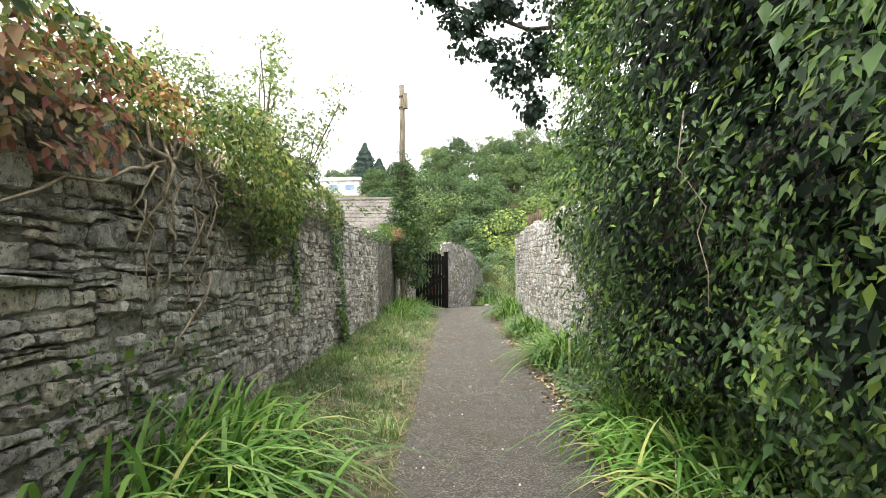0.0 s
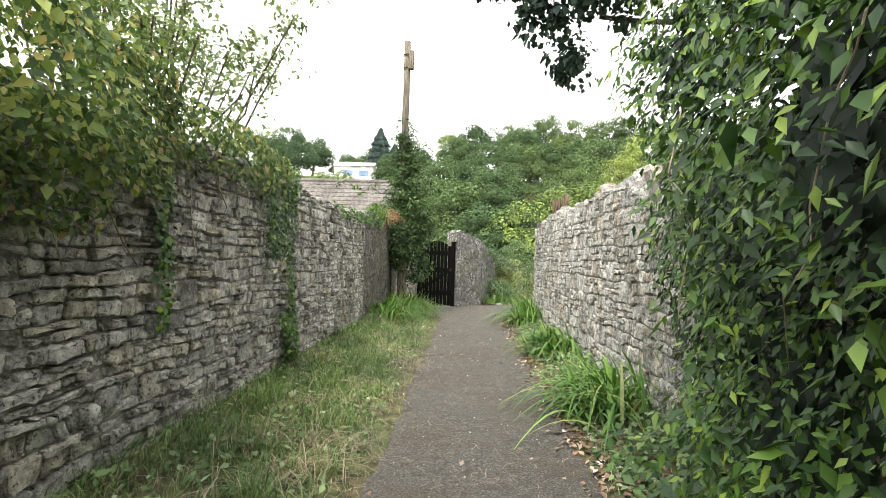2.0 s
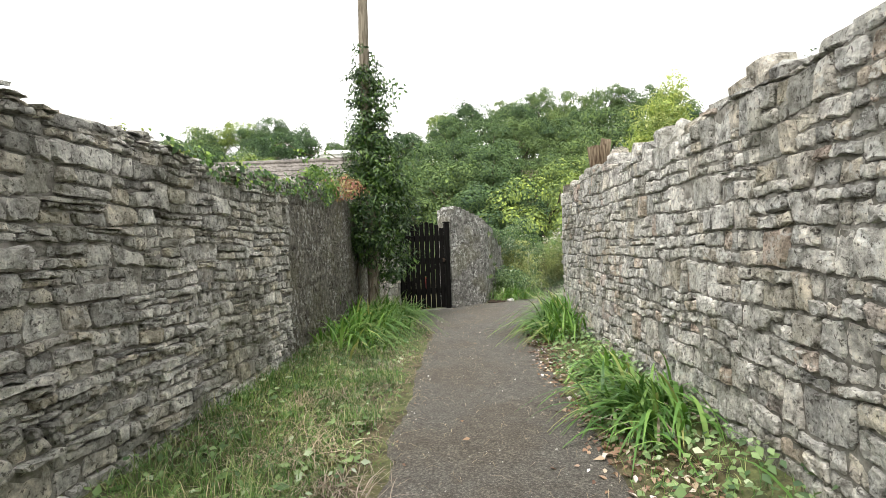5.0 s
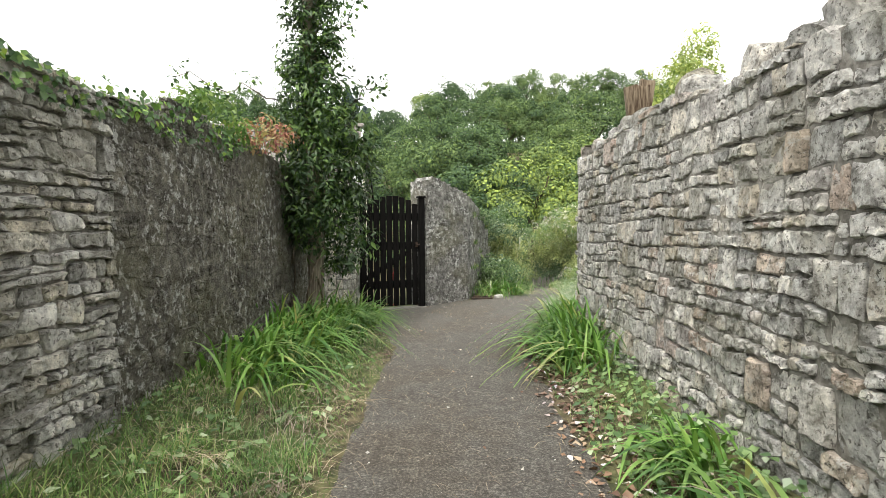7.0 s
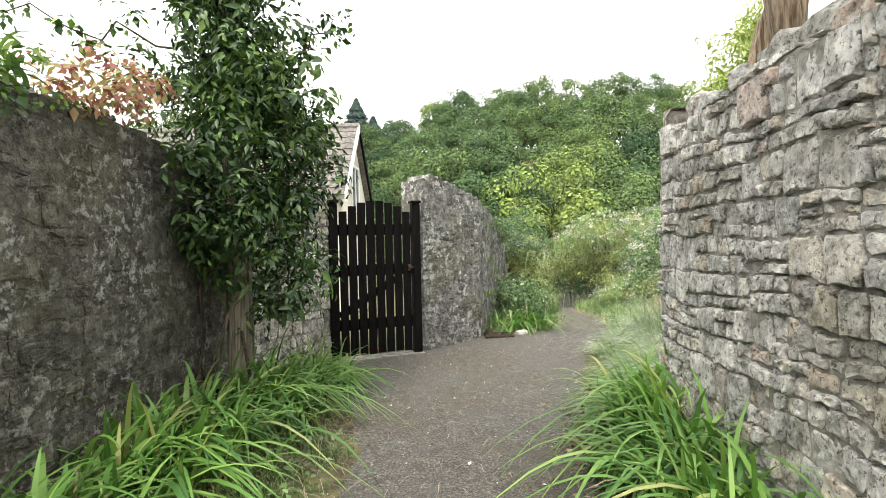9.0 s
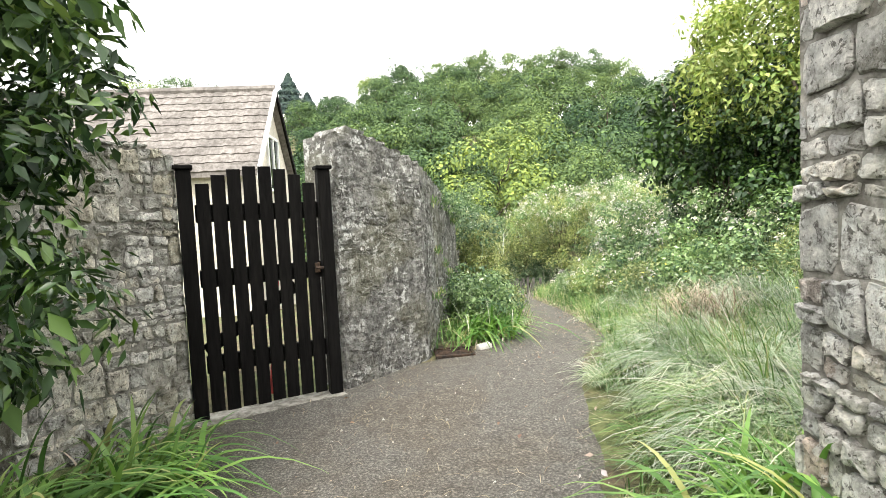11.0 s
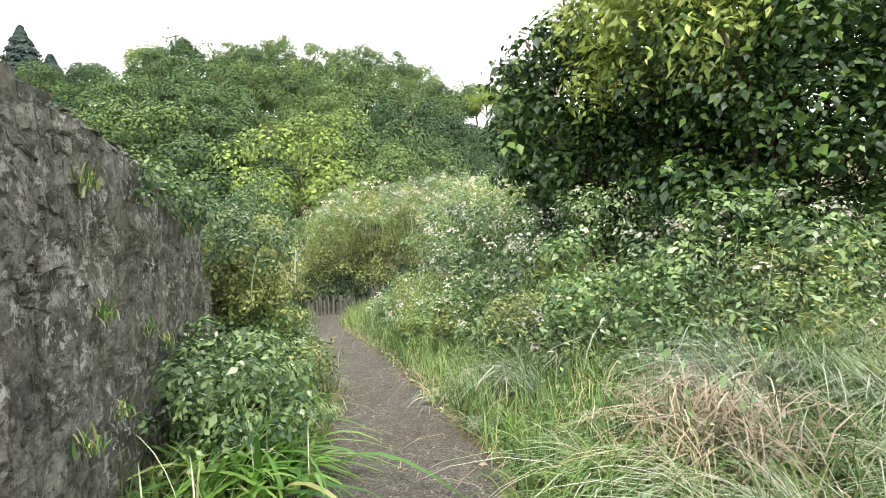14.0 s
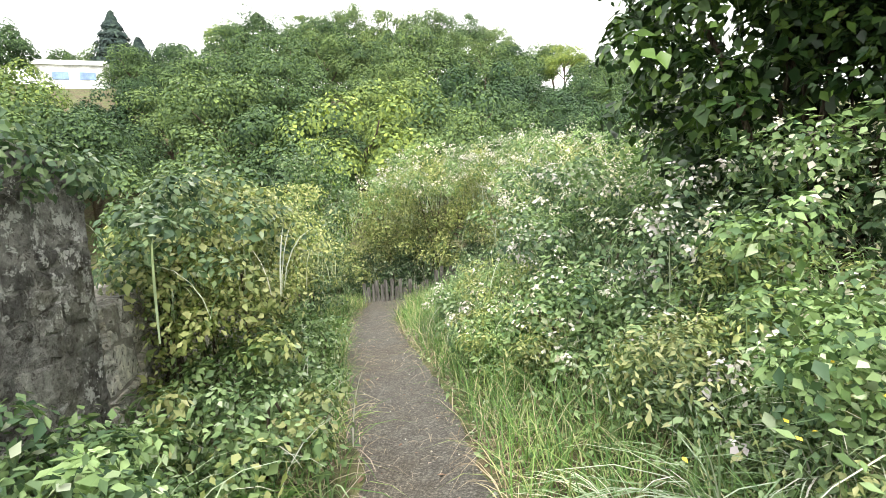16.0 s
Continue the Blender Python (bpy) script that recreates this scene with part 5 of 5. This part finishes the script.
    stuff("path_straws", blades(P, 0.07, 3, 0.004, 2.2, 2), STRAW, "bits of dry grass on the path", "grass")


def build_grit():
    """Small loose stones over the path."""
    P = scatter(5200, -1.0, 3.4, -0.5, 25, on_path=True)
    e = path_edges(P[:, 1])
    near = np.minimum(P[:, 0] - e[0], e[1] - P[:, 0])
    P = P[rng.random(len(P)) < np.where(near < 0.2, 1, 0.45)]
    n = len(P)
    r = rng.choice([0.004, 0.006, 0.009, 0.014], n, p=[0.4, 0.35, 0.2, 0.05])[:, None]
    a = rng.uniform(0, 6.3, n)
    rows = [np.stack([np.cos(a + k * 2.09), np.sin(a + k * 2.09), np.full(n, -0.3)], 1) * rng.uniform(0.7, 1.3, (n, 1)) for k in range(3)]
    rows.append(np.stack([rng.normal(0, 0.3, n), rng.normal(0, 0.3, n), rng.uniform(0.5, 0.9, n)], 1))
    V = np.stack([P + np.array([0, 0, 0.016]) + q * r for q in rows], 1).reshape(-1, 3)
    T = np.array([[0, 1, 3], [1, 2, 3], [2, 0, 3]])
    stuff("grit", (V, (np.arange(n)[:, None, None] * 4 + T[None]).reshape(-1, 3)), STONE_RI, "small pale loose stones on the path", "gravel")


def build_small_things():
    # broken plank stumps on the right wall
    for x, y, h, t in ((2.12, 12.55, 0.42, -6), (2.2, 12.72, 0.46, 4), (2.3, 12.95, 0.62, 7), (2.24, 13.1, 0.5, 12)):
        bm = bmesh.new()
        add_box(bm, (-0.07, -0.06, -0.4), (0.07, 0.06, h), 0.012, 0.008)
        for v in bm.verts:
            if v.co.z > h * 0.8:
                v.co.z += random.uniform(-0.05, 0.05)
        ob = part("timber_stump", bm, OLD_WOOD, None)
        ob.matrix_world = pose(x + 0.12, y + 0.05, 2.27, 0, t, random.uniform(-20, 20))
        tagged(ob, "broken brown timber post standing behind the wall top", "post", "timber stumps on the wall")
    grate = empty("drain_grate", (1.0, 17.0, 0.02), "rusty iron drain grate in the path edge", "drain")
    bm = bmesh.new()
    for lo, hi in (((-0.2, -0.16), (0.2, -0.13)), ((-0.2, 0.13), (0.2, 0.16)), ((-0.2, -0.13), (-0.17, 0.13)), ((0.17, -0.13), (0.2, 0.13))):
        add_box(bm, (*lo, -0.01), (*hi, 0.02), 0, 0.004)
    part("frame", bm, IRON, grate)
    for k in range(7):
        bm = bmesh.new()
        add_box(bm, (-0.17, -0.115 + k * 0.034, -0.008), (0.17, -0.1 + k * 0.034, 0.014), 0, 0.003)
        part("bar", bm, IRON, grate)
    bm = bmesh.new()
    add_box(bm, (-0.075, -0.05, -0.02), (0.075, 0.05, 0.045), 0.014, 0.01)
    ob = part("loose_stone", bm, BRICK_WHITE, None)
    ob.matrix_world = pose(1.33, 17.12, 0.02, 4, -3, 25)
    tagged(ob, "pale broken block lying beside the drain", "stone")
    for k in range(7):
        y = 16.95 + random.uniform(-0.1, 2.0)
        s = (y - 16.9) / 2.5
        x = 0.76 + 0.58 * s
        z = random.uniform(0.5, 1.6)
        f = thing("wall_tuft", (x, y, z), "small fern tuft growing from the wall joints", "fern", "tufts on the wall")
        P = np.tile([x + 0.03, y, z], (26, 1)) + rng.normal(0, 0.02, (26, 3))
        leafy("frond_tuft", f, blades(P, 0.12, 1.0, 0.012, 1.1, 3), GRASS)


build_gate()
build_pole()
build_house()
build_far_lodge()
build_woodland()
build_overhang_tree()
build_right_creeper()
build_left_growth()
build_pole_creeper()
build_beyond_gate()
build_lane_growth()
build_grit()
build_small_things()
iv = thing("wall_ivy", (1.2, 18.4, 1.5), "leafy creeper draped over the harled wall top", "climbing plant", "ivy on the wall")
leafy("foliage", iv, join([clumps((0.86 + 0.232 * (y - 17.3), y, 1.74 - 0.13 * (y - 17.3)), (0.15, 0.2, 0.12), 8, 40, 0.038, 0.09, 0.6, 0.7, low=-1) for y in (18.1, 18.4, 18.75, 19.1, 19.35)]), BRAMBLE)
coping("coping_stone", "rough grey stone set upright on the wall top", 2.12, 4.9, 13.3, lambda y: right_top(y + 8), 3, STONE_R, 0.09, 0.28)
coping("coping_stone", "flat grey stone capping the wall", -1.72, 5.5, 12.2, lambda y: left_top(14.6 - y), 4, STONE_L, 0.05, 0.12)

# ---- walls and their stones ----
rubble_wall("wall_west", "grey rubble stone lane wall with worn joints", -1.53, 10.3, -1.53, -8, lambda s: left_top(s + 4.3), 0.45, 0.15, 0.064, 0.012, 0.034, 300, (STONE_L, STONE_LI), 11, stretch=(3.0, 6.5), wild=0.55)
rubble_wall("wall_west_harled", "dark harled end of the stone lane wall", -1.53, 14.6, -1.53, 10.3, left_top, 0.45, 0.15, 0.07, 0.014, 0.004, 300, (HARLED_DARK, HARL), 12, mortar=HARL, stretch=(0, 4.3))
rubble_wall("wall_gate_side", "harled rubble wall beside the gate", -1.05, 15.64, -1.53, 14.6, lambda s: 1.95 + 0.05 * math.sin(s * 5), 0.4, 0.13, 0.08, 0.012, 0.018, 90, (STONE_L, STONE_LI), 13, wild=0.6, slabs=0.0)
rubble_wall("wall_east", "pale rubble stone lane wall", 1.9, -8, 1.9, 13.5, right_top, 0.45, 0.135, 0.085, 0.014, 0.026, 300, (STONE_R, STONE_RI), 14, stretch=(14, 18), wild=0.45, slabs=0.08)
rubble_wall("wall_east_end", "squared stone end of the lane wall", 1.93, 13.51, 2.35, 13.51, lambda s: 2.28, 0.02, 0.24, 0.12, 0.01, 0.02, 30, (STONE_R, STONE_RI), 15)
rubble_wall("wall_bend", "weathered harled wall past the gate", 0.73, 16.86, 0.01, 16.12, lambda s: 2.26 - 0.3 * max(0, 0.95 - s) / 0.95 - (0.1 if s > 0.9 else 0), 0.4, 0.14, 0.07, 0.016, 0.006, 110, (HARLED, HARLED_I), 16, mortar=HARLED_I, wild=1.1, slabs=0.0)
rubble_wall("wall_bend_far", "weathered harled wall curving along the path", 1.32, 19.4, 0.73, 16.86, lambda s: 1.52 + 0.43 * s / 2.59, 0.4, 0.15, 0.075, 0.016, 0.005, 300, (HARLED, HARLED_I), 17, mortar=HARLED_I, wild=1.1, slabs=0.0)
rubble_wall("wall_overgrown", "low overgrown wall along the falling path", 2.25, 26.0, 1.32, 19.4, lambda s: 1.5, 0.4, 0.2, 0.1, 0.012, 0.02, 0, (STONE_L, STONE_LI), 18, base=-0.6)
